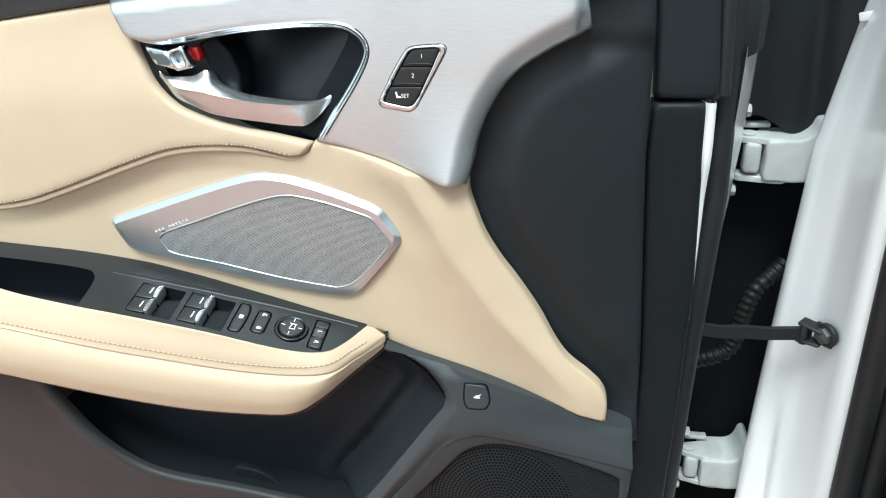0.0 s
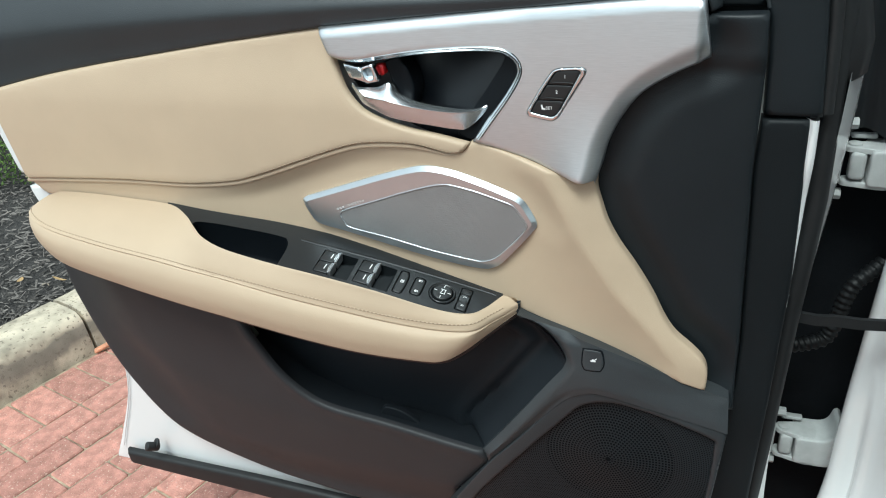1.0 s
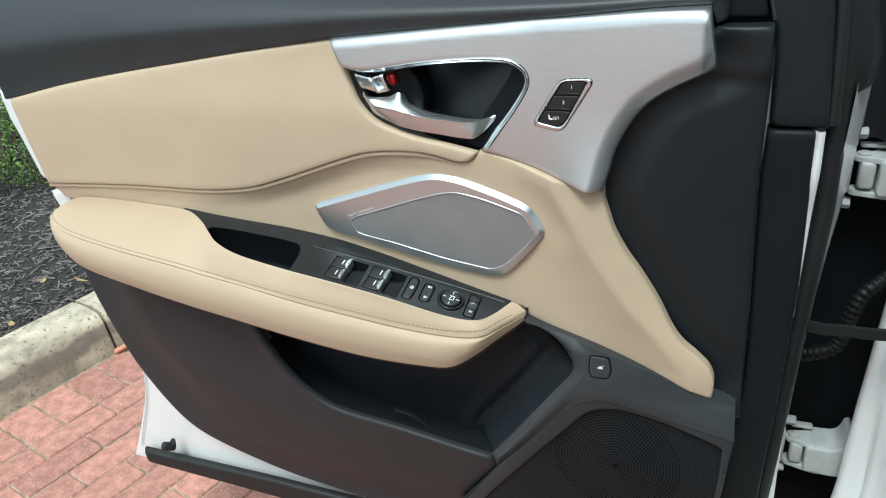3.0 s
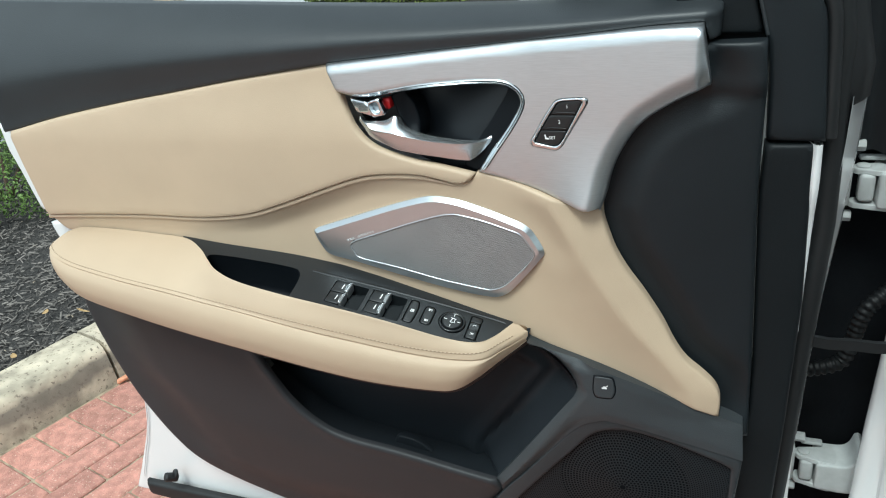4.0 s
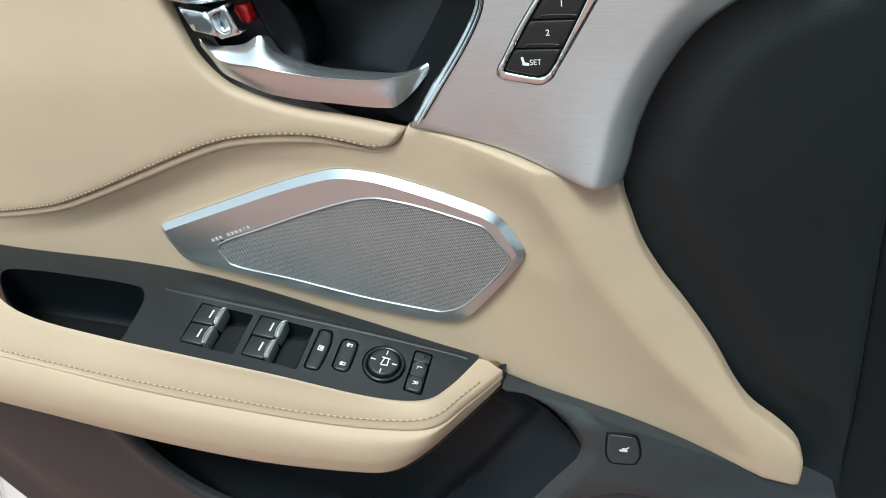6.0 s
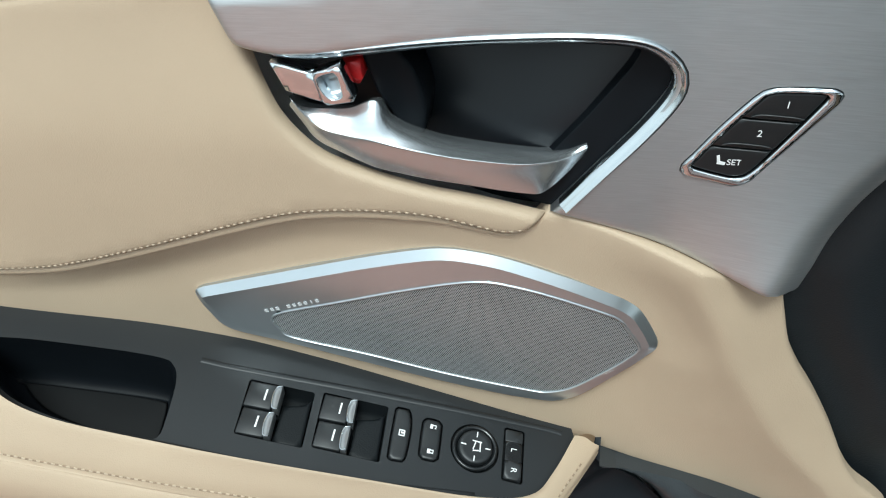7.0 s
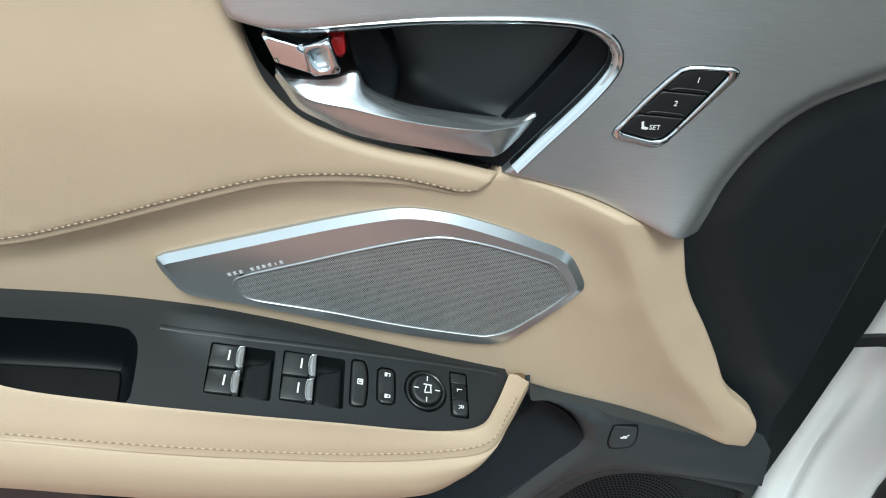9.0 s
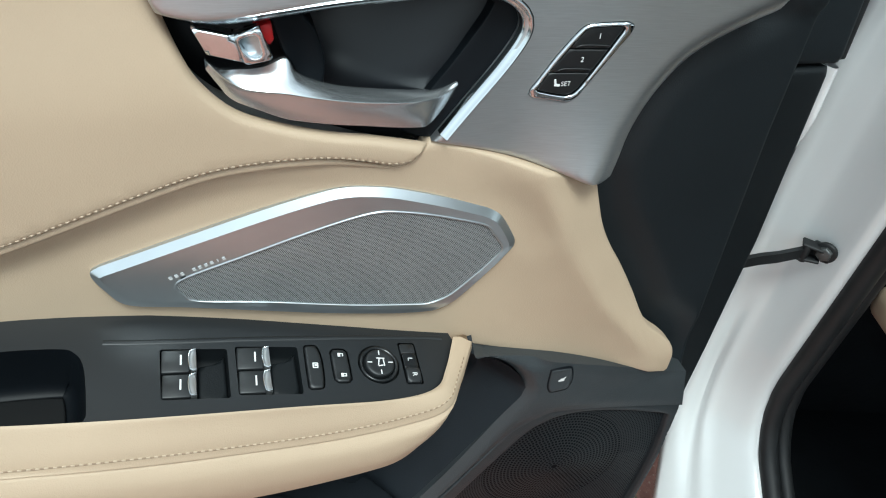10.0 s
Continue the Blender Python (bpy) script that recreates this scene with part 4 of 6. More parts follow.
part("plate_ledge", sheet(join(curve(ledge), curve([(x, y + 0.007) for x, y in ledge[::-1]])), lambda u, v, n: plate_point(u, v, 0.0012 - n), 0.0016, 0.0012, h=0.006, back=0.002), PLATE_GREY, plate)
part("plate_ridge", tube([plate_point(x, y, 0.0) for x, y in curve([(-0.362, 0.7262), (-0.322, 0.7252), (-0.2, 0.7295), (-0.1, 0.7328), (-0.082, 0.7322)], 0.01)], 0.0024, 12, 0.32, up=(0, -0.2, 1)), PLATE_GREY, plate)
for line in button_holes:
    part("button_recess", well(line, plate_place, 0.007, round_floor=0.001), RUBBER, plate)
part("storage_cup", well(cup_line, plate_place, 0.052, taper=0.004, round_floor=0.008), GLOSS_BLACK, door, "black storage cup in the armrest")
part("cup_mat", sheet([np.array(q) for q in inset(np.array(cup_line), 0.014)], lambda u, v, n: plate_point(u, v, -0.0495 - n), 0.002, 0.001, h=0.02, back=0.002), HOSE_BLACK, door, "rubber mat in the cup")
on_top = lambda up: (lambda u, v, n: plate_point(u, v, up - n))
for (x0, x1, y0, y1), line in zip(WELLS, well_lines):
    part("switch_well", well(line, plate_place, 0.017, taper=0.001), HARD_BLACK, plate)
    part("well_step", sheet(join([(x0 + 0.0272, y0 + 0.0012), (x1 - 0.0014, y0 + 0.0012), (x1 - 0.0014, y1 - 0.004), (x1 - 0.0045, y0 + 0.0365), (x1 - 0.01, y0 + 0.033), (x0 + 0.0285, y0 + 0.0305)]), on_top(-0.0055), 0.0025, 0.002, h=0.006, back=0.01), HARD_BLACK, plate)
    for lo, hi, shift in ((y0 + 0.0008, (y0 + y1) / 2 - 0.0004, -0.0006), ((y0 + y1) / 2 + 0.0004, y1 - 0.0008, 0.0004)):
        cy, half = (lo + hi) / 2, (hi - lo) / 2
        rocker = part("window_switch", block(on_plate(x0 + 0.0113, cy, -0.003) @ pose(0, 0, 0, 0, -3, 0), (0.0212, hi - lo, 0.008), 0.0012), KEY_GREY, door, "dark grey window switch with a chrome finger tab")
        left, right = x0 + 0.0214 + shift, x0 + 0.0253 + shift
        rows = []
        for f in (-0.9, -0.7, -0.35, 0.0, 0.35, 0.7, 0.9):
            l = left + 0.0008 - 0.002 * (1 - f * f)
            rows.append([on_plate(px, cy + f * half, up) @ Vector((0, 0, 0)) for px, up in ((l, -0.004), (l, 0.0022), (l + 0.0014, 0.0016), (l + 0.003, 0.0022), (right, 0.0042), (right + 0.0006, 0.003), (right + 0.001, -0.009))])
        part("chrome_tab", loft(rows, caps=True, flip=True), SWITCH_SILVER, rocker, "curved chrome tab")
        edge = [(right + 0.0004, -0.86, 0.0044), (left + 0.0014, -0.87, 0.0026)] + [(left + 0.0006 - 0.002 * (1 - f * f), f, 0.0026) for f in (-0.78, -0.5, -0.25, 0.0, 0.25, 0.5, 0.78)] + [(left + 0.0014, 0.87, 0.0028), (right + 0.0004, 0.86, 0.0046)]
        part("tab_rim", tube([on_plate(px, cy + f * half, up) @ Vector((0, 0, 0)) for px, f, up in edge], 0.0006, 8, up=(0.2, -0.2, 0.95)), CHROME, rocker)
        part("white_mark", block(on_plate(x0 + 0.0145 + shift, cy + 0.0008, 0.0016), (0.0013, 0.0088, 0.0004), 0), PRINT, rocker)


def switch_key(name, line, label, up=0.001, gap=0.0014):
    """A key standing in its recess of the switch plate."""
    return part(name, sheet([np.array(q) for q in inset(np.array(line), gap)], on_top(up), 0.0024, 0.0012, h=0.005, back=0.006), KEY_GREY, door, label)


lock_window = switch_key("window_lock_button", WINDOW_LOCK, "dark grey window lock button")
part("symbol", merged(*[block(on_plate(-0.2034 + dx, 0.7026 + dy, 0.0014), (w, d, 0.0004), 0) for dx, dy, w, d in ((0, 0.002, 0.0044, 0.0009), (0, -0.002, 0.0044, 0.0009), (-0.0019, 0, 0.0009, 0.0042), (0.0019, 0, 0.0009, 0.0042), (0.0003, 0.0002, 0.0022, 0.0014))]), PRINT, lock_window)
lock_door = switch_key("door_lock_button", DOOR_LOCK, "dark grey door lock rocker")
for y in (0.7125, 0.6936):
    part("padlock_symbol", merged(*[block(on_plate(-0.181 + dx, y + dy, 0.0014), (w, d, 0.0004), 0) for dx, dy, w, d in ((-0.0011, 0, 0.0022, 0.0034), (0.0011, 0.0011, 0.0024, 0.0007), (0.0011 if y < 0.7 else 0.0018, -0.0011, 0.0024 if y < 0.7 else 0.001, 0.0007), (0.0022, 0, 0.0007, 0.0028))]), PRINT, lock_door)
for y, s in ((0.7148, 1), (0.6908, -1)):
    part("finger_dip", sheet(closed([(-0.1866, y - 0.0042 * s), (-0.1816, y - 0.0062 * s), (-0.1766, y - 0.0042 * s), (-0.1768, y + 0.0008 * s), (-0.1864, y + 0.0008 * s)], 0.002), on_top(0.0011), 0, 0, h=0.004, back=0.001), KEY_BLACK, lock_door)


def turned(cx, cy, profile, sides=48):
    """A round body on the switch plate from (radius, height) pairs."""
    m = on_plate(cx, cy)
    bm = loft([[m @ Vector((r * math.cos(2 * math.pi * k / sides), r * math.sin(2 * math.pi * k / sides), hgt)) for k in range(sides)] for r, hgt in profile], ring=True)
    bmesh.ops.contextual_create(bm, geom=[e for e in bm.edges if len(e.link_faces) == 1 and (e.verts[0].co - (m @ Vector((0, 0, profile[-1][1])))).length < profile[-1][0] * 1.1])
    bmesh.ops.recalc_face_normals(bm, faces=bm.faces)
    return bm


part("knob_ring", turned(-0.1482, 0.7042, ((0.0178, -0.003), (0.0178, 0.0008), (0.0172, 0.0018), (0.016, 0.002), (0.0148, 0.0012), (0.0138, 0.0002), (0.0128, -0.002))), KNOB_BLACK, plate, "glossy black dished ring")
knob = part("mirror_knob", turned(-0.1482, 0.7042, ((0.0134, -0.003), (0.0133, 0.002), (0.0129, 0.0034), (0.012, 0.0041), (0.009, 0.0038), (0.004, 0.0036), (0.001, 0.0036))), KEY_GREY, door, "round dark grey mirror adjusting knob", smooth=60)
for a in (0, 90, 180, 270):
    part("white_mark", block(on_plate(-0.1482, 0.7042, 0.0041, a) @ pose(0.0095, 0, 0), (0.0042, 0.0008, 0.0006), 0), PRINT, knob)
part("mirror_symbol", merged(*[block(on_plate(-0.1479, 0.7045, 0.0039, -4) @ pose(x, y, 0, 0, 0, a), (w, 0.0009, 0.0004), 0) for x, y, w, a in ((0.0002, 0.0038, 0.0074, 2), (0.0032, 0.0002, 0.0074, 98), (0.0004, -0.0034, 0.0046, 14), (-0.0014, 0.0002, 0.0066, 82))]), PRINT, knob)
select = part("mirror_selector", sheet(join(corners(-0.1255, -0.1123, 0.7153, 0.7248, 0.001)), on_top(0.001), 0.001, 0.0008, h=0.005, back=0.006), KEY_GREY, door, "black left and right mirror selector")
part("selector_hollow", sheet(join(corners(-0.1253, -0.1125, 0.6995, 0.7157, 0.0008)), lambda u, v, n: plate_point(u, v, 0.0009 - n + 0.06 * max(0.0, 0.7035 - v)), 0.0006, 0.0004, h=0.003, back=0.002), KNOB_BLACK, select)
part("selector_end", sheet(join(corners(-0.1255, -0.1123, 0.6867, 0.7005, 0.001)), lambda u, v, n: plate_point(u, v, 0.0028 - n - 0.11 * max(0.0, 0.699 - v)), 0.0014, 0.001, h=0.003, back=0.003), KEY_GREY, select)
lettering("selector_text", "L", 0.0066, on_plate(-0.1189, 0.7094, 0.0012, -90), select)
lettering("selector_text", "R", 0.0066, on_plate(-0.1186, 0.6938, 0.0026, -90), select)

# Lower door trim with the map pocket.


from_lip = gap_to(curve(POCKET_LEFT, 0.01))


def low_depth(x, z):
    left = smooth(0.0, 0.16, x - np.interp(-z, [-0.86, -0.68, -0.51, -0.395, -0.35], [-0.863, -0.836, -0.748, -0.557, -0.2]))
    crease = np.interp(x, [-0.85, -0.692, -0.651, -0.609, -0.531, -0.46, -0.385, -0.2, -0.1], [0.8, 0.685, 0.647, 0.624, 0.6, 0.588, 0.581, 0.576, 0.574])
    s = (z - crease) / 0.006
    below = 0.006 * (math.log1p(math.exp(min(-s, 30.0))))
    above = 0.006 * (math.log1p(math.exp(min(s, 30.0))))
    lip = smooth(0.024, 0.0, from_lip(x, z))
    return 0.744 - 0.034 * left + 0.2 * below * left - 0.1 * min(above, 0.15) * left + 0.02 * smooth(0.5, 0.38, z) - 0.004 * lip


low_outline = join(curve(LOWER_LEFT), [(0.0, 0.345), (-0.165, 0.465)], curve(RAIL_LOW[:6:-1]), [(-0.1, 0.563), (-0.109, 0.584)], curve(POCKET_LEFT[::-1]), [(-0.473, 0.768), (-0.478, 0.85), (-0.863, 0.86)])
part("lower_panel", sheet(low_outline, face_at(low_depth), 0.011, 0.007, back=0.006), LOWER_GREY, door, "warm dark grey lower door panel")


from_pocket = gap_to(curve(POCKET_RIGHT, 0.01))


def rail_depth(x, z):
    """The rail stands further out towards its lower edge at the hinge end."""
    y = 0.707 + 0.008 * smooth(-0.08, 0.02, x)
    below = np.interp(x, [-0.048, 0.015, 0.098, 0.191], [0.822, 0.797, 0.768, 0.739]) - z
    y += 0.005 * (1 - smooth(0.0, 0.055, below)) * (1 - smooth(0.04, 0.22, x)) * smooth(-0.06, -0.03, x)
    return y + smooth(0.04, 0.22, x) * (np.interp(z, [0.5, 0.6, 0.68, 0.73], [0.702, 0.705, 0.714, 0.7275]) - 0.715)


rail = part("trim_rail", sheet(join(curve(POCKET_RIGHT), [(-0.048, 0.8225)], curve([(x, z + 0.005 * smooth(-0.048, 0.0, x) * smooth(0.19, 0.1, x)) for x, z in WING_LOW[::-1]]), [(0.1915, 0.7362), (0.219, 0.7285), (0.222, 0.682)], curve(RAIL_LOW[:8]), [(-0.1, 0.563), (-0.109, 0.584)]), face_at(rail_depth), 0.011, 0.0085, h=0.006, back=0.03, chamfer=lambda x, z: 0.25 + 0.75 * smooth(0.035, 0.02, from_pocket(x, z))), RAIL_BLACK, door, "soft black rail round the map pocket")



def pocket_depth(x, z):
    """The back wall with a soft rib, and a side wall that rises steeply to the rail."""
    d = from_pocket(x, z)
    side = 0.722 + 1.5 * d
    rear = 0.768 + 0.01 * smooth(0.7, 0.6, z) - 0.009 * math.exp(-(((d - 0.052) / 0.011) ** 2))
    return -0.004 * math.log(math.exp(-side / 0.004) + math.exp(-rear / 0.004))


part("map_pocket", sheet(join([(-0.53, 0.86), (-0.048, 0.86)], curve(POCKET_RIGHT[::-1]), [(-0.109, 0.584), (-0.115, 0.55), (-0.3, 0.56), (-0.44, 0.6), (-0.53, 0.74)]), face_at(pocket_depth), 0, 0, h=0.007, back=0), POCKET_BLACK, door, "deep black map pocket")
part("pocket_floor", loft([[Vector((x, y, np.interp(x, [-0.5, -0.42, -0.36, -0.17, -0.05, 0.03], [0.7, 0.625, 0.6, 0.572, 0.57, 0.7]) + 0.002)) for x in np.linspace(-0.5, -0.108, 20)] for y in (0.718, 0.79)], flip=True), POCKET_BLACK, door)
part("pocket_divider", sheet(join(curve([(-0.289, 0.56), (-0.288, 0.592), (-0.28, 0.604), (-0.262, 0.6035), (-0.245, 0.598), (-0.225, 0.583), (-0.2, 0.558)], 0.004)), face_at(0.748), 0.003, 0.003, h=0.008, back=0.006), POCKET_BLACK, door)

BUTTON = [(0.0375, 0.7855), (0.057, 0.7845), (0.062, 0.78), (0.0645, 0.764), (0.0605, 0.7535), (0.0555, 0.7518), (0.0405, 0.7522), (0.0365, 0.7555), (0.034, 0.764), (0.035, 0.782)]
button_line = closed(BUTTON, 0.002)
part("button_joint", sheet(button_line, face_at(lambda x, z: rail_depth(x, z) - 0.0005), 0.0008, 0.0008, h=0.006, back=0.006), GLOSS_BLACK, rail)
trunk = part("tailgate_button", sheet([np.array(q) for q in inset(np.array(button_line), 0.0017)], face_at(lambda x, z: rail_depth(x, z) - 0.0013), 0.0022, 0.0012, h=0.005, back=0.004), RAIL_BLACK, door, "square black tailgate button")
part("car_symbol", merged(*[block(on_door(0.0495 + dx, rail_depth(0.05, 0.77) - 0.0016, 0.768 + dz, a), (w, hgt, 0.0004), 0) for dx, dz, a, w, hgt in ((0, 0, 0, 0.0066, 0.0021), (0.0006, 0.0018, 0, 0.0036, 0.0019), (0.0034, 0.0034, 40, 0.003, 0.0009))]), PRINT, trunk)

# Door loudspeaker with rings of small square holes.
WOOFER = RAIL_LOW[:8] + [(-0.175, 0.45)]
woofer_line = join(curve(WOOFER), [(-0.175, 0.45), (-0.19, 0.37), (0.165, 0.37), (0.189, 0.44), (0.203, 0.5), (0.211, 0.567), (0.217, 0.63), (0.222, 0.682)])
woofer_in = closed([(0.205, 0.667), (0.166, 0.681), (0.12, 0.6935), (0.085, 0.7), (0.067, 0.7), (0.05, 0.6965), (0.0295, 0.684), (0.0016, 0.65), (-0.0367, 0.605), (-0.0778, 0.5532), (-0.12, 0.495), (-0.15, 0.435), (-0.155, 0.4), (-0.13, 0.386), (0.03, 0.384), (0.145, 0.386), (0.178, 0.43), (0.198, 0.52), (0.2065, 0.6), (0.2085, 0.655)], 0.005)
HUB, DOME = (0.0735, 0.604), 0.087


def woofer_depth(x, z):
    r = math.hypot(x - HUB[0], z - HUB[1])
    return rail_depth(x, z) + 0.0125 - 0.008 * smooth(DOME, 0.0, r)


part("woofer_frame", sheet(woofer_line, face_at(lambda x, z: rail_depth(x, z) + 0.0045), 0.002, 0.003, h=0.01, holes=[woofer_in], back=0.02, hole_roll=0.006), SOFT_BLACK, door, "dark grey frame of the door loudspeaker")


def ring_mesh(outline, hub, first, last, pitch, depth, keep=0.58):
    poly = np.array(outline)
    verts, faces = [], []
    r = first + pitch * 0.5
    while r < last:
        n = max(6, round(2 * math.pi * r / pitch))
        for k in range(n):
            a0, a1 = 2 * math.pi * k / n, 2 * math.pi * (k + 1) / n
            am = (a0 + a1) / 2
            c = np.array([[hub[0] + r * math.cos(am), hub[1] + r * math.sin(am)]])
            if not inside(c, poly)[0]:
                continue
            base = len(verts)
            da = (a1 - a0) / 2
            for f in (1.0, keep):
                for sr, sa in ((-1, -1), (1, -1), (1, 1), (-1, 1)):
                    rr, aa = r + sr * f * pitch / 2, am + sa * f * da
                    x, z = hub[0] + rr * math.cos(aa), hub[1] + rr * math.sin(aa)
                    verts.append((x, depth(x, z), z))
            for i in range(4):
                j = (i + 1) % 4
                faces.append((base + i, base + j, base + 4 + j, base + 4 + i))
        r += pitch
    me = bpy.data.meshes.new("mesh")
    me.from_pydata(verts, [], faces)
    me.update()
    return me


woofer_mesh = mesh_part("woofer_mesh", ring_mesh(woofer_in, HUB, 0.004, DOME, 0.0042, woofer_depth, 0.62), MESH_BLACK, door, "black loudspeaker cover with rings of small holes")
mesh_part("outer_mesh", ring_mesh(woofer_in, HUB, DOME + 0.0005, 0.32, 0.0031, woofer_depth, 0.5), MESH_BLACK, woofer_mesh, "finer holes round the dome")
part("woofer_backing", sheet(woofer_in, face_at(lambda x, z: woofer_depth(x, z) + 0.004), 0, 0, h=0.02, back=0), DARK, door)

# Plain black panel towards the hinges, edge covers.
edge_run = np.array(curve(METAL_CURVE, 0.006) + curve(WING, 0.006))


def front_depth(x, z):
    """Sunk beside the metal and the leather, rising in a soft shoulder."""
    d = float(np.min(np.hypot(edge_run[:, 0] - x, edge_run[:, 1] - z)))
    return 0.756 - 0.009 * smooth(0.012, 0.045, d) - 0.006 * smooth(0.76, 0.7, z) - 0.006 * smooth(1.137, 1.153, z) * smooth(0.14, 0.165, x)


part("front_panel", sheet(join([(0.02, 1.0), (0.06, 1.16), (0.15, 1.19), (0.157, 1.1975), (0.2115, 1.1975), (0.2145, 1.15), (0.2145, 1.03), (0.2245, 0.8), (0.2265, 0.7), (0.15, 0.7), (0.1, 0.8), (0.06, 0.9)]), face_at(front_depth), 0.005, 0.005, h=0.008, back=0.02), PANEL_BLACK, door, "plain black grained panel ahead of the leather")
part("edge_cover", sheet(join([(0.2195, 1.087), (0.2775, 1.0855)], curve([(0.2775, 1.0855), (0.272, 1.15), (0.266, 1.21), (0.2605, 1.2285), (0.25, 1.242), (0.225, 1.265), (0.165, 1.33)], 0.008), [(0.185, 1.29), (0.2, 1.24), (0.213, 1.19), (0.217, 1.15)]), face_at(0.763), 0.006, 0.006, back=0.04), PANEL_BLACK, door, "black cover on the door's window frame")
part("edge_cover", sheet(join([(0.2185, 1.0835), (0.2665, 1.0835), (0.2735, 0.887), (0.2705, 0.72), (0.2665, 0.6), (0.26, 0.38), (0.18, 0.38), (0.2, 0.6), (0.212, 0.69), (0.2265, 0.72), (0.2265, 0.8), (0.2165, 1.03)]), face_at(0.762), 0.005, 0.005, back=0.03), EDGE_BLACK, door, "black cover strip on the door's front edge")
part("sail_panel", sheet(join([(0.12, 1.203), (0.2085, 1.2), (0.197, 1.245), (0.18, 1.3), (0.15, 1.36), (0.05, 1.3), (0.1, 1.262), (0.12, 1.25)]), face_at(0.772), 0.004, 0.004, back=0.02), EDGE_BLACK, door, "black triangle panel at the mirror")
part("sail_backing", sheet(join([(0.09, 1.17), (0.262, 1.17), (0.235, 1.34), (0.1, 1.34)]), face_at(0.786), 0, 0, h=0.05, back=0.006), EDGE_BLACK, door)
part("sail_trim", tube([(0.212, 0.766, 1.2), (0.203, 0.766, 1.235), (0.19, 0.766, 1.275), (0.17, 0.766, 1.33)], 0.0025, 8), SOFT_BLACK, door)

# White steel of the door: inner shell, end face and outer skin.
SHELL_LEFT = [(-0.925, 1.2), (-0.912, 1.1), (-0.893, 1.03), (-0.876, 0.97), (-0.862, 0.9), (-0.853, 0.75), (-0.852, 0.64), (-0.857, 0.56), (-0.876, 0.48), (-0.922, 0.38), (-0.962, 0.302)]
part("inner_shell", sheet(join(curve(SHELL_LEFT), [(-0.962, 0.302), (-0.6, 0.296), (0.0, 0.29), (0.25, 0.29)], curve([(0.25, 0.29), (0.266, 0.38), (0.27, 0.6), (0.2745, 0.8), (0.2755, 1.0), (0.276, 1.09)]), [(0.276, 1.09), (0.26, 1.2), (-0.925, 1.2)]), face_at(lambda x, z: 0.794 - 0.006 * smooth(0.0, 0.25, x)), 0.006, 0.005, h=0.03, back=0.06), WHITE, door, "white painted inner steel of the door")
part("rear_flange", sheet(join([(-0.921, 1.118), (-0.87, 1.112), (-0.85, 0.9705), (-0.891, 0.9685), (-0.908, 1.039), (-0.918, 1.073)]), face_at(0.752), 0.003, 0.003, h=0.02, back=0.05), WHITE, door, "white rear edge of the door")
part("rear_flange", sheet(join([(-0.886, 0.945), (-0.85, 0.947), (-0.835, 0.9), (-0.872, 0.905)]), face_at(0.754), 0.003, 0.003, h=0.02, back=0.05), WHITE, door)
part("shell_bead", tube([(x + 0.013, 0.7905, z) for x, z in curve([(-0.857, 0.6), (-0.864, 0.54), (-0.884, 0.47), (-0.91, 0.41), (-0.938, 0.345)])], 0.0012, 6), WHITE, door)
part("outer_skin", loft([[Vector((x, 0.862 + 0.02 * math.sin(math.pi * (z - 0.29) / 1.0) - (0.05 * smooth(0.5, 0.29, z)), z)) for z in np.linspace(0.292, 1.24, 24)] for x in np.linspace(-0.94, 0.3, 16)]), WHITE, door, "white painted outer door skin")
end_z = np.linspace(0.3, 1.128, 16)
end_x = np.interp(end_z, [0.3, 0.45, 0.54, 0.62, 0.77, 0.87, 0.974, 1.06, 1.128], [0.281, 0.287, 0.292, 0.2975, 0.302, 0.3075, 0.3175, 0.323, 0.325])
part("front_end", loft([[Vector((x - 0.012 * k, y, z)) for x, z in zip(end_x, end_z)] for y, k in ((0.79, 2), (0.835, 0.4), (0.85, 0), (0.87, 0))]), WHITE, door, "white front end of the door")
flange_z = np.linspace(1.084, 0.848, 20)
flange_l = np.interp(-flange_z, [-1.084, -1.045, -0.98, -0.926, -0.848], [0.2665, 0.267, 0.268, 0.27, 0.2722])
flange_r = np.interp(-flange_z, [-1.084, -1.045, -0.98, -0.936, -0.848], [0.2745, 0.2755, 0.275, 0.2745, 0.274])
flange_y = 0.7715 - 0.009 * np.clip((flange_z - 0.99) / 0.04, 0, 1)
part("edge_flange", loft([[Vector(p) for p in ((a - 0.004, y + 0.012, z), (a, y - 0.0005, z), (0.75 * a + 0.25 * b, y - 0.0027, z), (0.35 * a + 0.65 * b, y - 0.0025, z), (b, y, z), (b + 0.0005, y + 0.0105, z), (b, 0.795, z))] for a, b, y, z in zip(flange_l, flange_r, flange_y, flange_z)]), WHITE, door, "white flange on the door's front edge")
part("corner_seal", loft([[Vector((x + dx, y, z)) for x, y in ((0.286, 0.79), (0.303, 0.794), (0.314, 0.812), (0.316, 0.838), (0.298, 0.845))] for z, dx in ((1.118, 0.0), (1.124, 0.006), (1.16, 0.007), (1.2, -0.002), (1.3, -0.02), (1.45, -0.07))], ring=True, caps=True), RUBBER, door, "black rubber corner seal")
part("frame_seal", tube([(x, 0.776, z) for x, z in curve([(0.281, 1.088), (0.278, 1.15), (0.273, 1.213), (0.2655, 1.236), (0.254, 1.251), (0.23, 1.272), (0.17, 1.337)], 0.012)], 0.0075, 10), RUBBER, door, "black rubber seal round the window frame")
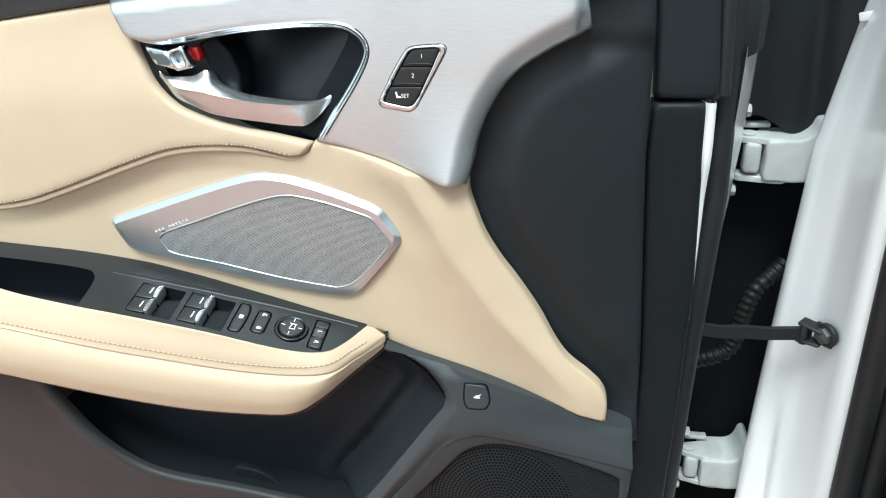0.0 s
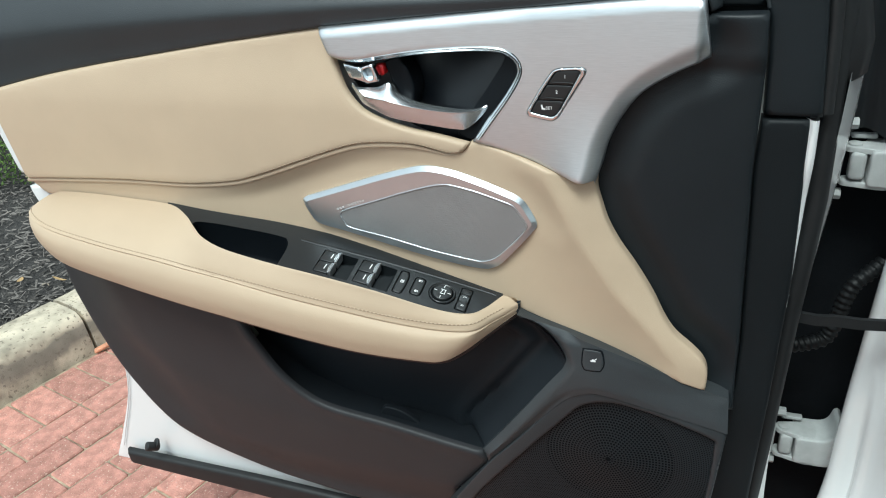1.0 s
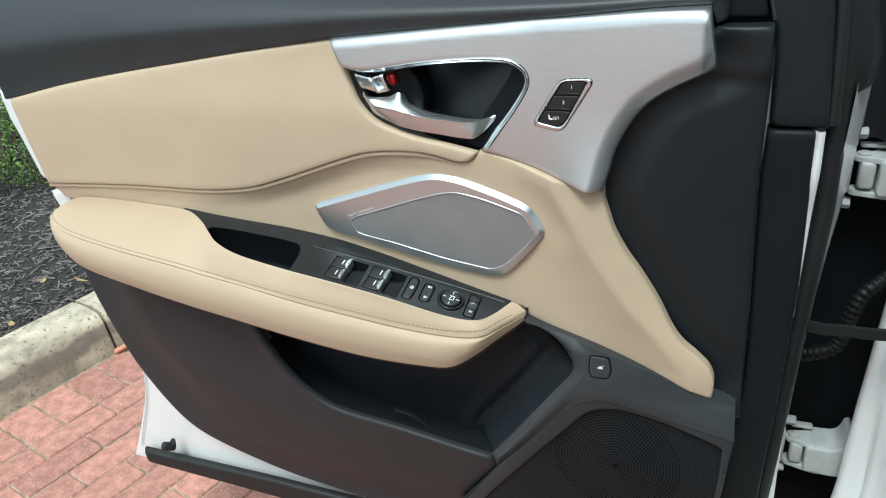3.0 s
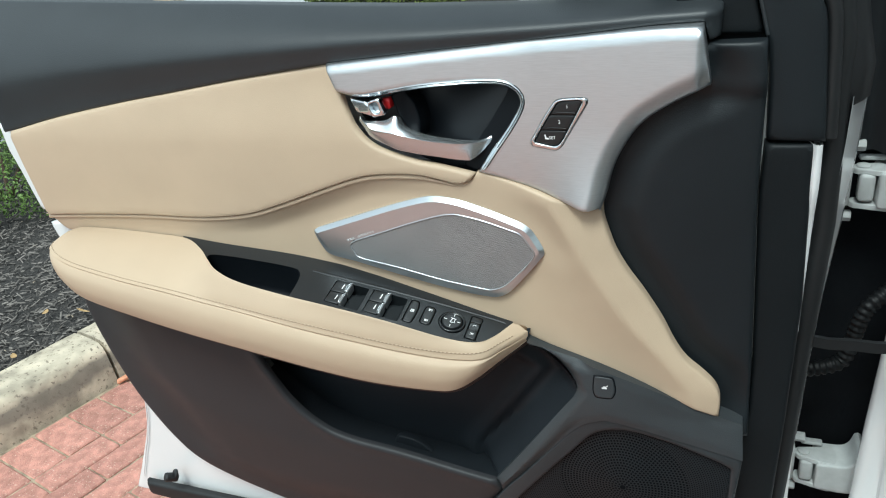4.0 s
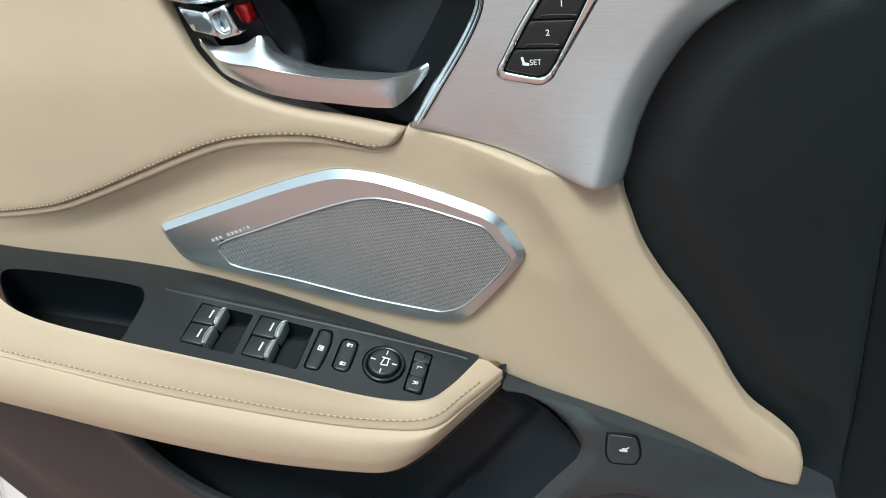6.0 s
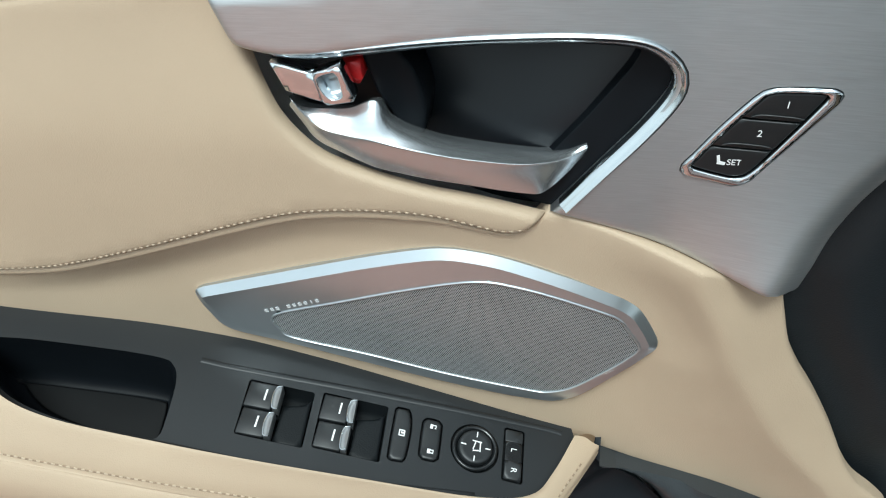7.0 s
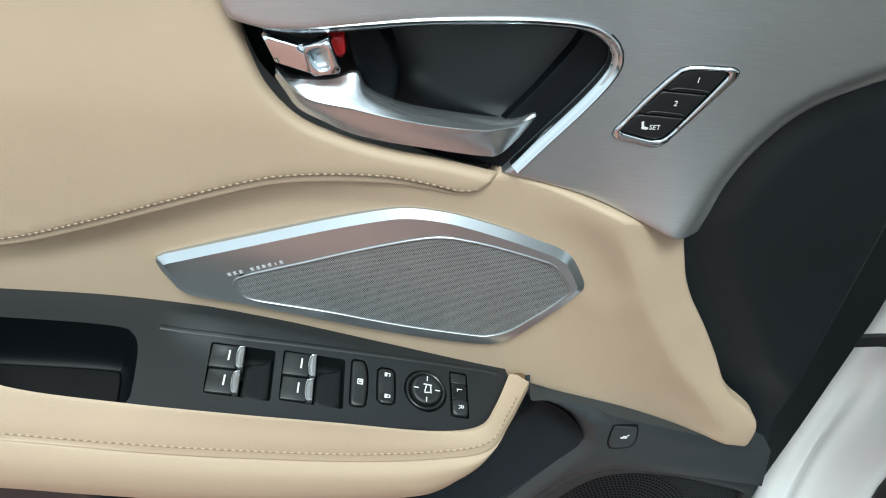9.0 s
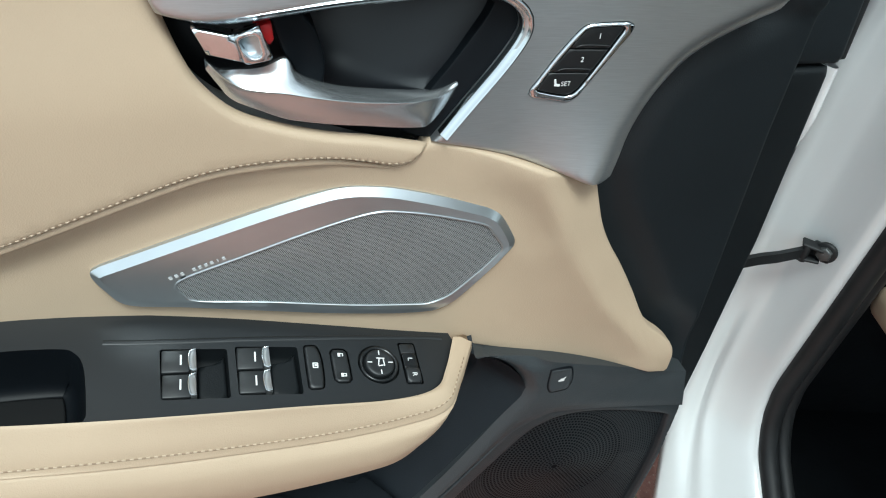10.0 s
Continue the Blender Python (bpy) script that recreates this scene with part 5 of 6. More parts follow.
part("bottom_seal", sheet(join([(-0.902, 0.352), (-0.9, 0.318), (-0.57, 0.305), (0.2, 0.296), (0.2, 0.345), (-0.32, 0.345), (-0.585, 0.352)]), face_at(0.77), 0.008, 0.008, h=0.015, back=0.006), RUBBER, door, "black rubber seal along the door's bottom")
part("door_seal", tube([(x, 0.797, z) for z, x in ((1.6, 0.165), (1.45, 0.225), (1.3, 0.27), (1.19, 0.288), (1.1, 0.2885), (0.98, 0.2905), (0.9, 0.287), (0.81, 0.2825), (0.7, 0.2785), (0.6, 0.275), (0.45, 0.268), (0.36, 0.264))], 0.0115, 12, 0.9), RUBBER, door, "black rubber weather seal along the door's front edge")
part("rubber_stop", merged(disc(pose(-0.815, 0.763, 0.39, 60, 0, -35), 0.009, 0.026, 20, 0.003), disc(pose(-0.81, 0.77, 0.393, 60, 0, -35), 0.01, 0.006, 20, 0.002)), RUBBER, door, "black rubber stop plug")
part("rear_latch", block(pose(-0.868, 0.772, 0.955, 0, 0, 0), (0.02, 0.02, 0.006), 0.002), STEEL, door, "steel corner of the door latch")
part("side_mirror", sheet(join(curve([(-0.038, 1.36), (-0.036, 1.27), (-0.03, 1.24), (-0.018, 1.228), (0.05, 1.224), (0.15, 1.226), (0.18, 1.235), (0.2, 1.3), (0.19, 1.38)])), face_at(0.9), 0.012, 0.012, h=0.02, back=0.12), SOFT_BLACK, door, "black foot of the outside mirror")

# ---- hinges, check strap and wiring in the gap ----


def hinge(x, y, z, prong):
    """A hinge by the top of its pin: tongue, knuckle, folded bracket with a prong at the pillar."""
    h = thing("door_hinge", (x, y, z - 0.05), "white painted steel door hinge", "hinge", "door hinges")
    at = pose(x, y, z)
    tongue = [(0.04, -0.02), (0.04, 0.016), (0.0, 0.0125), (-0.009, 0.009), (-0.0125, 0.0), (-0.009, -0.009), (0.0, -0.0125)]
    for name, dz, thick in (("upper_lug", 0.0, 0.0055), ("lower_lug", -0.046, 0.0055)):
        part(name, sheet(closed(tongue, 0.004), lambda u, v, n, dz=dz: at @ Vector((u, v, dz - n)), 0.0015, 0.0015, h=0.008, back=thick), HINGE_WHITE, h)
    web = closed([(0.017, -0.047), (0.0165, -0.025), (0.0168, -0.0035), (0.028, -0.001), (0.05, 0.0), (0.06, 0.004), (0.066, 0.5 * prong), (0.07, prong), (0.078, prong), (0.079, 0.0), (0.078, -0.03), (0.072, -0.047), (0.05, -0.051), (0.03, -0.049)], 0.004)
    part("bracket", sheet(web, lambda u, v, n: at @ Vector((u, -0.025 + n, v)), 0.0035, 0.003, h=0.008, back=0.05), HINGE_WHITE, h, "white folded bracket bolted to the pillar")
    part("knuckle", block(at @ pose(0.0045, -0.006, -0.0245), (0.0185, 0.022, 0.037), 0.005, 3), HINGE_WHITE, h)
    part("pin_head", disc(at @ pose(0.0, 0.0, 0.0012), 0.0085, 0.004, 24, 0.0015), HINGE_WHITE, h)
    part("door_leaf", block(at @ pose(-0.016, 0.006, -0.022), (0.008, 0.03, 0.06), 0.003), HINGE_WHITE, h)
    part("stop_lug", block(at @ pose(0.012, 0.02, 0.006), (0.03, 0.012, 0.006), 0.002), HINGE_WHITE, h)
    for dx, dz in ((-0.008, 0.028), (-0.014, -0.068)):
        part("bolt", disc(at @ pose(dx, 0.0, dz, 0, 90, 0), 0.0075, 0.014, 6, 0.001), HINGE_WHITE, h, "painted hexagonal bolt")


hinge(0.3455, 0.93, 1.004, 0.022)
hinge(0.3225, 0.93, 0.538, 0.026)

strap = thing("check_strap", (0.28, 0.81, 0.8), "black steel door check strap bolted to the pillar", "check strap")
part("arm", loft([[Vector((x, 0.808 + dy, z + dz)) for dy, dz in ((-0.003, -0.0072), (0.003, -0.0072), (0.003, 0.0072), (-0.003, 0.0072))] for x, z in ((0.2, 0.812), (0.27, 0.812), (0.29, 0.8145), (0.315, 0.8115), (0.34, 0.813), (0.365, 0.812), (0.395, 0.814), (0.41, 0.816))], ring=True, caps=True), RUBBER, strap, "flat black arm")
part("fork", merged(block(pose(0.409, 0.805, 0.826, 0, 6, -40), (0.026, 0.017, 0.004), 0.0016), block(pose(0.409, 0.805, 0.807, 0, -6, -40), (0.026, 0.017, 0.004), 0.0016), block(pose(0.421, 0.8, 0.818, 0, 0, -65), (0.026, 0.006, 0.023), 0.003)), RUBBER, strap, "black fork bracket")
part("pivot_pin", disc(pose(0.402, 0.806, 0.8155), 0.005, 0.025, 16, 0.001), RUBBER, strap)
part("washer", disc(pose(0.421, 0.795, 0.821, 90, 0, -58), 0.0135, 0.006, 28, 0.0015), RUBBER, strap)
part("bolt", disc(pose(0.417, 0.793, 0.821, 90, 0, -58), 0.0095, 0.008, 6, 0.0015), STEEL, strap, "hexagonal steel bolt")

conduit = thing("wiring_conduit", (0.33, 0.88, 0.73), "ribbed black rubber wiring conduit between door and body", "conduit")
pipe = curve([(0.398, 0.9, 0.853), (0.381, 0.888, 0.842), (0.366, 0.882, 0.827), (0.358, 0.88, 0.803), (0.353, 0.88, 0.771), (0.343, 0.878, 0.742), (0.315, 0.87, 0.733), (0.29, 0.86, 0.735)], 0.0022)
part("ribbed_tube", tube(pipe, 0.01, 12, radii=[0.0108 if k % 4 in (0, 1) else 0.0088 for k in range(len(pipe))], up=(0.1, -1, 0.05)), HOSE_BLACK, conduit)

# ---- the car's body at the front pillar ----
car = thing("car", (0.6, 0.6, 0.0), "white car with its front door open, dark cabin", "car")


def sill_sweep(z):
    """How far the foot of the pillar runs back towards the sill."""
    return float(np.interp(z, [0.2, 0.3, 0.36, 0.4, 0.45, 0.5, 0.56], [0.6, 0.45, 0.25, 0.13, 0.05, 0.015, 0.0]))


def pillar_row(z):
    """Plan of the pillar at a height: outer edge, face, flange at the seal."""
    k = z - 0.8
    edge = np.array((np.interp(z, [0.3, 0.33, 0.36, 0.4, 0.45, 0.5, 0.63, 0.8, 1.007, 1.146, 1.5], [0.35, 0.3575, 0.364, 0.3715, 0.3775, 0.3835, 0.386, 0.393, 0.403, 0.427, 0.5]), 0.872))
    sweep = sill_sweep(z)
    edge = edge + 0.3 * sweep * np.array((-0.26, -0.966))
    seal = np.array((0.439 - 0.06 * k, 0.774 - 0.107 * k)) + sweep * np.array((-0.26, -0.966))
    mid = 0.5 * (edge + seal) + np.array((0.006, 0.006))
    bead = 0.011 * max(0.0, 1 - abs(z - 0.5) / 0.17) ** 0.5 * np.array((0.87, 0.5))
    row = [edge + np.array((0.05, 0.09)), edge + np.array((0.004, 0.022)), edge, 0.75 * edge + 0.25 * mid, 0.55 * edge + 0.45 * mid + bead, 0.3 * edge + 0.7 * mid, mid, 0.45 * mid + 0.55 * seal, seal, seal + np.array((0.022, -0.003)), seal + np.array((0.05, 0.03))]
    return [Vector((q[0], q[1], z)) for q in fine(row, 3)]


part("front_pillar", loft([pillar_row(z) for z in np.linspace(0.22, 1.5, 40)]), WHITE, car, "white painted front door pillar")
part("aperture_seal", tube([(0.46 - 0.06 * (z - 0.8) - 0.26 * sill_sweep(z), 0.762 - 0.107 * (z - 0.8) - 0.966 * sill_sweep(z), z) for z in np.linspace(1.5, 0.2, 60)], 0.014, 12), RUBBER, car, "black rubber seal round the door opening")
part("inner_seal_lip", tube([(0.487 - 0.06 * (z - 0.8) - 0.26 * sill_sweep(z), 0.765 - 0.107 * (z - 0.8) - 0.966 * sill_sweep(z), z) for z in np.linspace(1.5, 0.2, 60)], 0.012, 10), RUBBER, car)
REAR, INWARD = Vector((-0.26, -0.966, 0)), Vector((0.966, -0.26, 0))
CORNER = Vector((0.45, 0.8, 0))


def car_box(r0, r1, i0, i1, z0, z1, bevel=0.02):
    c = CORNER + REAR * (r0 + r1) / 2 + INWARD * (i0 + i1) / 2 + Vector((0, 0, (z0 + z1) / 2))
    return block(axes(c, REAR, INWARD, (0, 0, 1)), (r1 - r0, i1 - i0, z1 - z0), bevel, 3)


part("rocker", car_box(0.12, 1.3, -0.0, 0.14, 0.16, 0.32, 0.03), WHITE, car, "white painted sill")
part("cabin_floor", car_box(-0.5, 2.3, 0.1, 1.74, 0.28, 0.3), DARK, car)
part("footwell", car_box(-0.21, -0.17, 0.0, 1.74, 0.28, 1.08, 0.005), DARK, car, "dark footwell")
part("kick_panel", car_box(-0.5, -0.02, 0.055, 0.075, 0.3, 0.95, 0.01), DARK, car)
part("dashboard", car_box(-0.5, 0.02, 0.09, 1.3, 0.86, 1.08, 0.05), HARD_BLACK, car, "black dashboard end")
part("knee_panel", car_box(-0.035, 0.12, 0.1, 0.9, 0.69, 0.745, 0.02), LEATHER, car, "beige lower dashboard panel")
part("fender_liner", block(pose(0.42, 0.985, 0.8), (0.5, 0.02, 1.3), 0.004), DARK, car, "dark inside of the front wing")


def flap_point(k, z):
    """Black rubber sheet hanging in two loose folds."""
    wave = 0.013 * math.sin(0.21 * k + 2.2 * (z - 1.2)) + 0.005 * math.sin(0.43 * k + 1.3 + 6 * (z - 1.2)) + 0.0015 * math.sin(1.1 * k + 14 * z)
    return Vector((0.325 + 0.2 * k / 40, 0.925 + wave * (0.5 + 0.5 * (1.42 - z) / 0.4) + 0.05 * (z - 1.0) * (k / 40), z + 0.012 * math.sin(0.3 * k) * (z < 1.02)))


part("splash_flap", loft([[flap_point(k, z) for k in range(41)] for z in np.linspace(1.012, 1.42, 16)]), FLAP_BLACK, car, "black rubber flap hanging in folds behind the hinge")
part("centre_pillar", car_box(1.06, 1.16, 0.0, 0.12, 0.3, 1.5, 0.02), WHITE, car, "white centre pillar")
part("rear_door", merged(car_box(1.17, 2.25, -0.06, 0.0, 0.32, 1.08, 0.025), car_box(1.17, 2.1, -0.02, 0.02, 1.44, 1.5, 0.01)), WHITE, car, "white closed rear door")
part("rear_window", car_box(1.18, 2.15, -0.03, -0.02, 1.08, 1.45, 0.003), GLOSS_BLACK, car, "dark tinted rear window")
part("roof", car_box(0.3, 2.52, 0.2, 1.54, 1.5, 1.58, 0.03), WHITE, car, "white roof")
part("roof_lining", car_box(0.34, 2.5, 0.22, 1.52, 1.485, 1.498, 0.005), LOWER_GREY, car)
part("far_side", car_box(-0.2, 2.3, 1.74, 1.8, 0.22, 1.08), WHITE, car, "white far side")


def car_shell(rows):
    """A rounded body section swept along the car: (distance to the rear, half width, bottom, top)."""
    ring = []
    for r, half, low, high in rows:
        c = CORNER + REAR * r + INWARD * 0.87
        pts = []
        for k in range(28):
            a = 2 * math.pi * k / 28
            u, v = math.cos(a), math.sin(a)
            pts.append(c + INWARD * half * math.copysign(abs(u) ** 0.35, u) + Vector((0, 0, (low + high) / 2 + (high - low) / 2 * math.copysign(abs(v) ** 0.5, v))))
        ring.append(pts)
    bm = loft(ring, ring=True, caps=True)
    bmesh.ops.recalc_face_normals(bm, faces=bm.faces)
    return bm


part("bonnet", car_shell([(-0.22, 0.94, 0.25, 1.08), (-0.5, 0.94, 0.25, 1.06), (-0.95, 0.93, 0.25, 1.0), (-1.35, 0.9, 0.25, 0.93), (-1.62, 0.84, 0.26, 0.84), (-1.74, 0.74, 0.3, 0.72)]), WHITE, car, "white bonnet and front wings")
part("tail", car_shell([(2.27, 0.94, 0.28, 1.1), (2.7, 0.93, 0.28, 1.1), (3.0, 0.89, 0.3, 1.05), (3.12, 0.8, 0.34, 0.95)]), WHITE, car, "white rear body")
part("windscreen", loft([[CORNER + REAR * r + INWARD * i0 + Vector((0, 0, z)) for i0 in (w, 0.5, 0.87, 1.24, 1.74 - w)] for r, z, w in ((-0.4, 1.05, 0.05), (0.0, 1.3, 0.14), (0.35, 1.5, 0.22))]), GLASS, car, "clear windscreen").visible_shadow = False
part("rear_screen", loft([[CORNER + REAR * r + INWARD * i0 + Vector((0, 0, z)) for i0 in (w, 0.5, 0.87, 1.24, 1.74 - w)] for r, z, w in ((2.5, 1.5, 0.24), (2.75, 1.32, 0.16), (2.95, 1.06, 0.08))]), GLOSS_BLACK, car, "dark rear window")
part("far_window", car_box(-0.1, 2.4, 1.7, 1.71, 1.08, 1.46, 0.003), GLASS, car).visible_shadow = False
for r in (-0.75, 2.0):
    c = CORNER + REAR * r + INWARD * 0.02 + Vector((0, 0, 0.36 - 0.06))
    part("tyre", disc(axes(c, REAR, (0, 0, 1), INWARD), 0.36, 0.22, 40, 0.03), RUBBER, car, "black tyre")
    part("rim", disc(axes(c - INWARD * 0.1, REAR, (0, 0, 1), INWARD), 0.25, 0.05, 32, 0.01), SATIN, car, "silver wheel rim")
part("seat_cushion", car_box(0.6, 1.12, 0.22, 0.72, 0.46, 0.64, 0.06), LEATHER, car, "beige leather seat cushion")
part("seat_base", car_box(0.66, 1.1, 0.26, 0.68, 0.298, 0.47, 0.02), HARD_BLACK, car)
part("seat_back", car_box(1.08, 1.24, 0.22, 0.72, 0.6, 1.22, 0.06), LEATHER, car, "beige leather seat back")
part("headrest", car_box(1.12, 1.22, 0.36, 0.58, 1.25, 1.42, 0.04), LEATHER, car)
part("far_lining", car_box(-0.3, 2.3, 1.68, 1.735, 0.29, 1.08, 0.01), DARK, car)
part("console", car_box(-0.3, 1.2, 0.8, 1.0, 0.3, 0.68, 0.04), HARD_BLACK, car, "black centre console")
for x, z, w, tall in ((0.425, 1.141, 0.014, 0.009), (0.427, 1.1275, 0.006, 0.006), (0.4185, 1.0596, 0.008, 0.004)):
    part("flange_tab", block(pose(x, 0.868, z, 0, -14, -30), (w, 0.006, tall), 0.0012), WHITE, car, "small white tab on the pillar's edge")

# ---- ground, kerb, planting ----
U, V = Vector((0.242, 0.970, 0)), Vector((0.970, -0.242, 0))
KERB = Vector((-1.80, 1.28, 0))


def plot(u, v, z=0.0):
    """A point by the kerb: u along it, v across towards the car."""
    return KERB + U * float(u) + V * float(v) + Vector((0, 0, z))


def slab(corners, thick, steps=1):
    bm = bmesh.new()
    top = [bm.verts.new(q) for q in corners]
    bm.faces.new(top)
    low = [bm.verts.new(Vector(q) - Vector((0, 0, thick))) for q in corners]
    n = len(top)
    for i in range(n):
        bm.faces.new((top[(i + 1) % n], top[i], low[i], low[(i + 1) % n]))
    bmesh.ops.recalc_face_normals(bm, faces=bm.faces)
    return bm


solo("ground", slab([(-400, -400, -0.06), (400, -400, -0.06), (400, 400, -0.06), (-400, 400, -0.06)], 0.1), ASPHALT, "grey asphalt reaching into the distance", "ground", kind="structure")
paving = solo("pavement", slab([plot(-10, -0.05, -0.006), plot(-10, 2.4, -0.006), plot(10, 2.4, -0.006), plot(10, -3.2, -0.006), plot(4, -0.6, -0.006), plot(0, -0.05, -0.006)], 0.05), SAND, "sand bed between red brick pavers", "pavement", kind="structure")

# Kerb: a rounded concrete profile in two lengths with an open joint.
PROFILE = [(0.012, -0.03), (0.008, 0.02), (0.0, 0.07), (-0.008, 0.115), (-0.018, 0.135), (-0.036, 0.147), (-0.07, 0.152), (-0.15, 0.153), (-0.19, 0.148), (-0.2, 0.13), (-0.2, -0.03)]


def kerb(u0, u1, bend):
    n = max(2, int((u1 - u0) / 0.05))
    rows = []
    for k in range(n + 1):
        u = u0 + (u1 - u0) * k / n
        off = bend * max(0.0, u) ** 2
        rows.append([plot(u, v - off + 0.002 * noise.noise((u * 9, v * 30, 0)), z + 0.002 * noise.noise((u * 11, z * 40, 3))) for v, z in PROFILE])
    bm = loft(rows, caps=True)
    bmesh.ops.recalc_face_normals(bm, faces=bm.faces)
    return bm


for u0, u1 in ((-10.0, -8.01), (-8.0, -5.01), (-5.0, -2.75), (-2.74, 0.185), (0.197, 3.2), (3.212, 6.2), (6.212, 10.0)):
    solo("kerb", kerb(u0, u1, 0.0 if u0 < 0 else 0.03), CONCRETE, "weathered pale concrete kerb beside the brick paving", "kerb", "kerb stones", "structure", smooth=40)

# Mulch bed: a lumpy sheet and loose shreds of bark.
rows = []
for i in range(46):
    v = -0.19 - 0.08 * i
    rows.append([plot(u, v - 0.03 * max(0.0, u) ** 2, 0.118 + 0.02 * noise.noise((u * 3, v * 3, 1)) + 0.012 * noise.noise((u * 14, v * 14, 5))) for u in np.arange(-10, 10.01, 0.1)])
solo("mulch_bed", loft(rows), MULCH, "dark bark mulch bed behind the kerb", "mulch", kind="stuff")
rng = random.Random(4)
verts, faces = [], []
for k in range(20000):
    v = -0.2 - 2.4 * rng.random() ** 1.3
    u = -1.6 + 4.2 * rng.random()
    c = plot(u, v - 0.03 * max(0.0, u) ** 2, 0.122 + 0.02 * noise.noise((u * 3, v * 3, 1)) + 0.012 * noise.noise((u * 14, v * 14, 5)) + 0.006 * rng.random())
    a, lift = rng.uniform(0, math.pi), rng.uniform(-0.45, 0.45)
    long, wide = rng.uniform(0.012, 0.05), rng.uniform(0.0012, 0.0038)
    d = Vector((math.cos(a), math.sin(a), lift)).normalized()
    s = d.cross(Vector((0, 0, 1))).normalized()
    b = len(verts)
    for f, g, up in ((-1, -1, 0), (1, -1, 0), (1, 1, 0), (-1, 1, 0), (-0.8, 0, 1.3), (0.8, 0, 1.3)):
        verts.append(c + d * long / 2 * f + s * wide * g + Vector((0, 0, wide * up)))
    faces += [(b, b + 1, b + 5, b + 4), (b + 2, b + 3, b + 4, b + 5), (b + 1, b + 2, b + 5), (b + 3, b, b + 4)]
me = bpy.data.meshes.new("bark_shreds")
me.from_pydata(verts, [], faces)
me.materials.append(CHIP)
tagged(new("bark_shreds", me), "loose shreds of dark bark on the bed", "mulch", kind="stuff")


def shrub(name, base, size, count, leaf, label, seed, tint=LEAF):
    """A clipped shrub: twigs and a crown of many small leaves."""
    rng = random.Random(seed)
    sh = thing(name, base, label, "shrub", "shrubs in the bed")
    limbs = []
    for k in range(9):
        a = rng.uniform(0, 2 * math.pi)
        tip = Vector(base) + Vector((size[0] * 0.7 * math.cos(a), size[1] * 0.7 * math.sin(a), size[2] * rng.uniform(0.5, 0.9)))
        limbs.append(tube([Vector(base), Vector(base).lerp(tip, 0.5) + Vector((0, 0, 0.05)), tip], 0.008, 6, radii=[0.012, 0.007, 0.003], up=(0.3, 0.2, 1)))
    part("twigs", merged(*limbs), TWIG, sh)
    verts, faces = [], []
    for k in range(count):
        a, b = rng.uniform(0, 2 * math.pi), math.acos(rng.uniform(-0.7, 1))
        lump = 1 + 0.25 * noise.noise((3 * math.cos(a), 3 * math.sin(a), 3 * b + seed))
        r = lump * (1 - 0.35 * rng.random() ** 2)
        c = Vector(base) + Vector((size[0] * r * math.sin(b) * math.cos(a), size[1] * r * math.sin(b) * math.sin(a), size[2] * (0.42 + 0.58 * r * math.cos(b))))
        n = (c - Vector(base) - Vector((0, 0, size[2] * 0.3))).normalized() + Vector((rng.uniform(-1, 1), rng.uniform(-1, 1), rng.uniform(-0.4, 1)))
        t = n.orthogonal().normalized()
        t.rotate(Matrix.Rotation(rng.uniform(0, 6.28), 3, n.normalized()))
        s = n.cross(t).normalized()
        ln, wd = leaf * rng.uniform(0.7, 1.3), leaf * rng.uniform(0.3, 0.5)
        i = len(verts)
        verts += [c - t * ln / 2, c + s * wd / 2 + n.normalized() * wd * 0.15, c + t * ln / 2, c - s * wd / 2 + n.normalized() * wd * 0.15]
        faces += [(i, i + 1, i + 2), (i, i + 2, i + 3)]
    me = bpy.data.meshes.new("crown")
    me.from_pydata(verts, [], faces)
    mesh_part("crown", me, tint, sh)
    return sh


shrub("shrub", (-3.75, 2.75, 0.1), (0.75, 0.75, 0.75), 20000, 0.024, "dense small-leaved green shrub on dark mulch", 3)
shrub("shrub", (-4.6, 3.9, 0.1), (0.8, 0.8, 0.7), 8000, 0.03, "dense small-leaved green shrub on dark mulch", 5)

# Distance: road, far beds, hedges, a tree trunk and parked cars.
solo("road", slab([(-15.7, 18.1, -0.03), (-6, 9, -0.03), (-8.8, 14.6, -0.03), (-9.9, 17.6, -0.03), (-12.6, 24.3, -0.03), (-20, 46, -0.03), (-26, 50, -0.03), (-19.2, 30.1, -0.03), (-17.1, 22.8, -0.03)], 0.02), mat("pale_road", (0.36, 0.375, 0.38), 0.9, tone=(0.6, 0.08)), "pale grey access road", "road", kind="structure")
solo("verge", slab([(-15.95, 18.1, 0.03), (-17.35, 22.8, 0.03), (-19.5, 30.1, 0.03), (-26.3, 50, 0.03), (-30, 50, 0.03), (-23.2, 33.6, 0.03), (-19.3, 24.4, 0.03), (-17.4, 19.1, 0.03)], 0.08), mat("sandy_verge", (0.5, 0.35, 0.22), 0.95, grain=(0.1, 0.03, "noise"), tone=(0.4, 0.2)), "sandy brown verge along the road", "verge", kind="structure")
solo("road_edge", slab([(-15.7, 18.1, 0.05), (-17.1, 22.8, 0.05), (-19.2, 30.1, 0.05), (-26, 50, 0.05), (-26.25, 50, 0.05), (-19.45, 30.1, 0.05), (-17.3, 22.8, 0.05), (-15.9, 18.1, 0.05)], 0.1), CONCRETE, "pale concrete edge of the road", "kerb", kind="structure")
solo("far_bed", slab([(-17.6, 19.2, 0.0), (-19.6, 24.4, 0.0), (-23.5, 33.6, 0.0), (-30, 50, 0.0), (-60, 60, 0.0), (-34, 24, 0.0), (-21, 18, 0.0)], 0.06), MULCH, "brown mulch bed under the far hedge", "mulch", kind="structure")
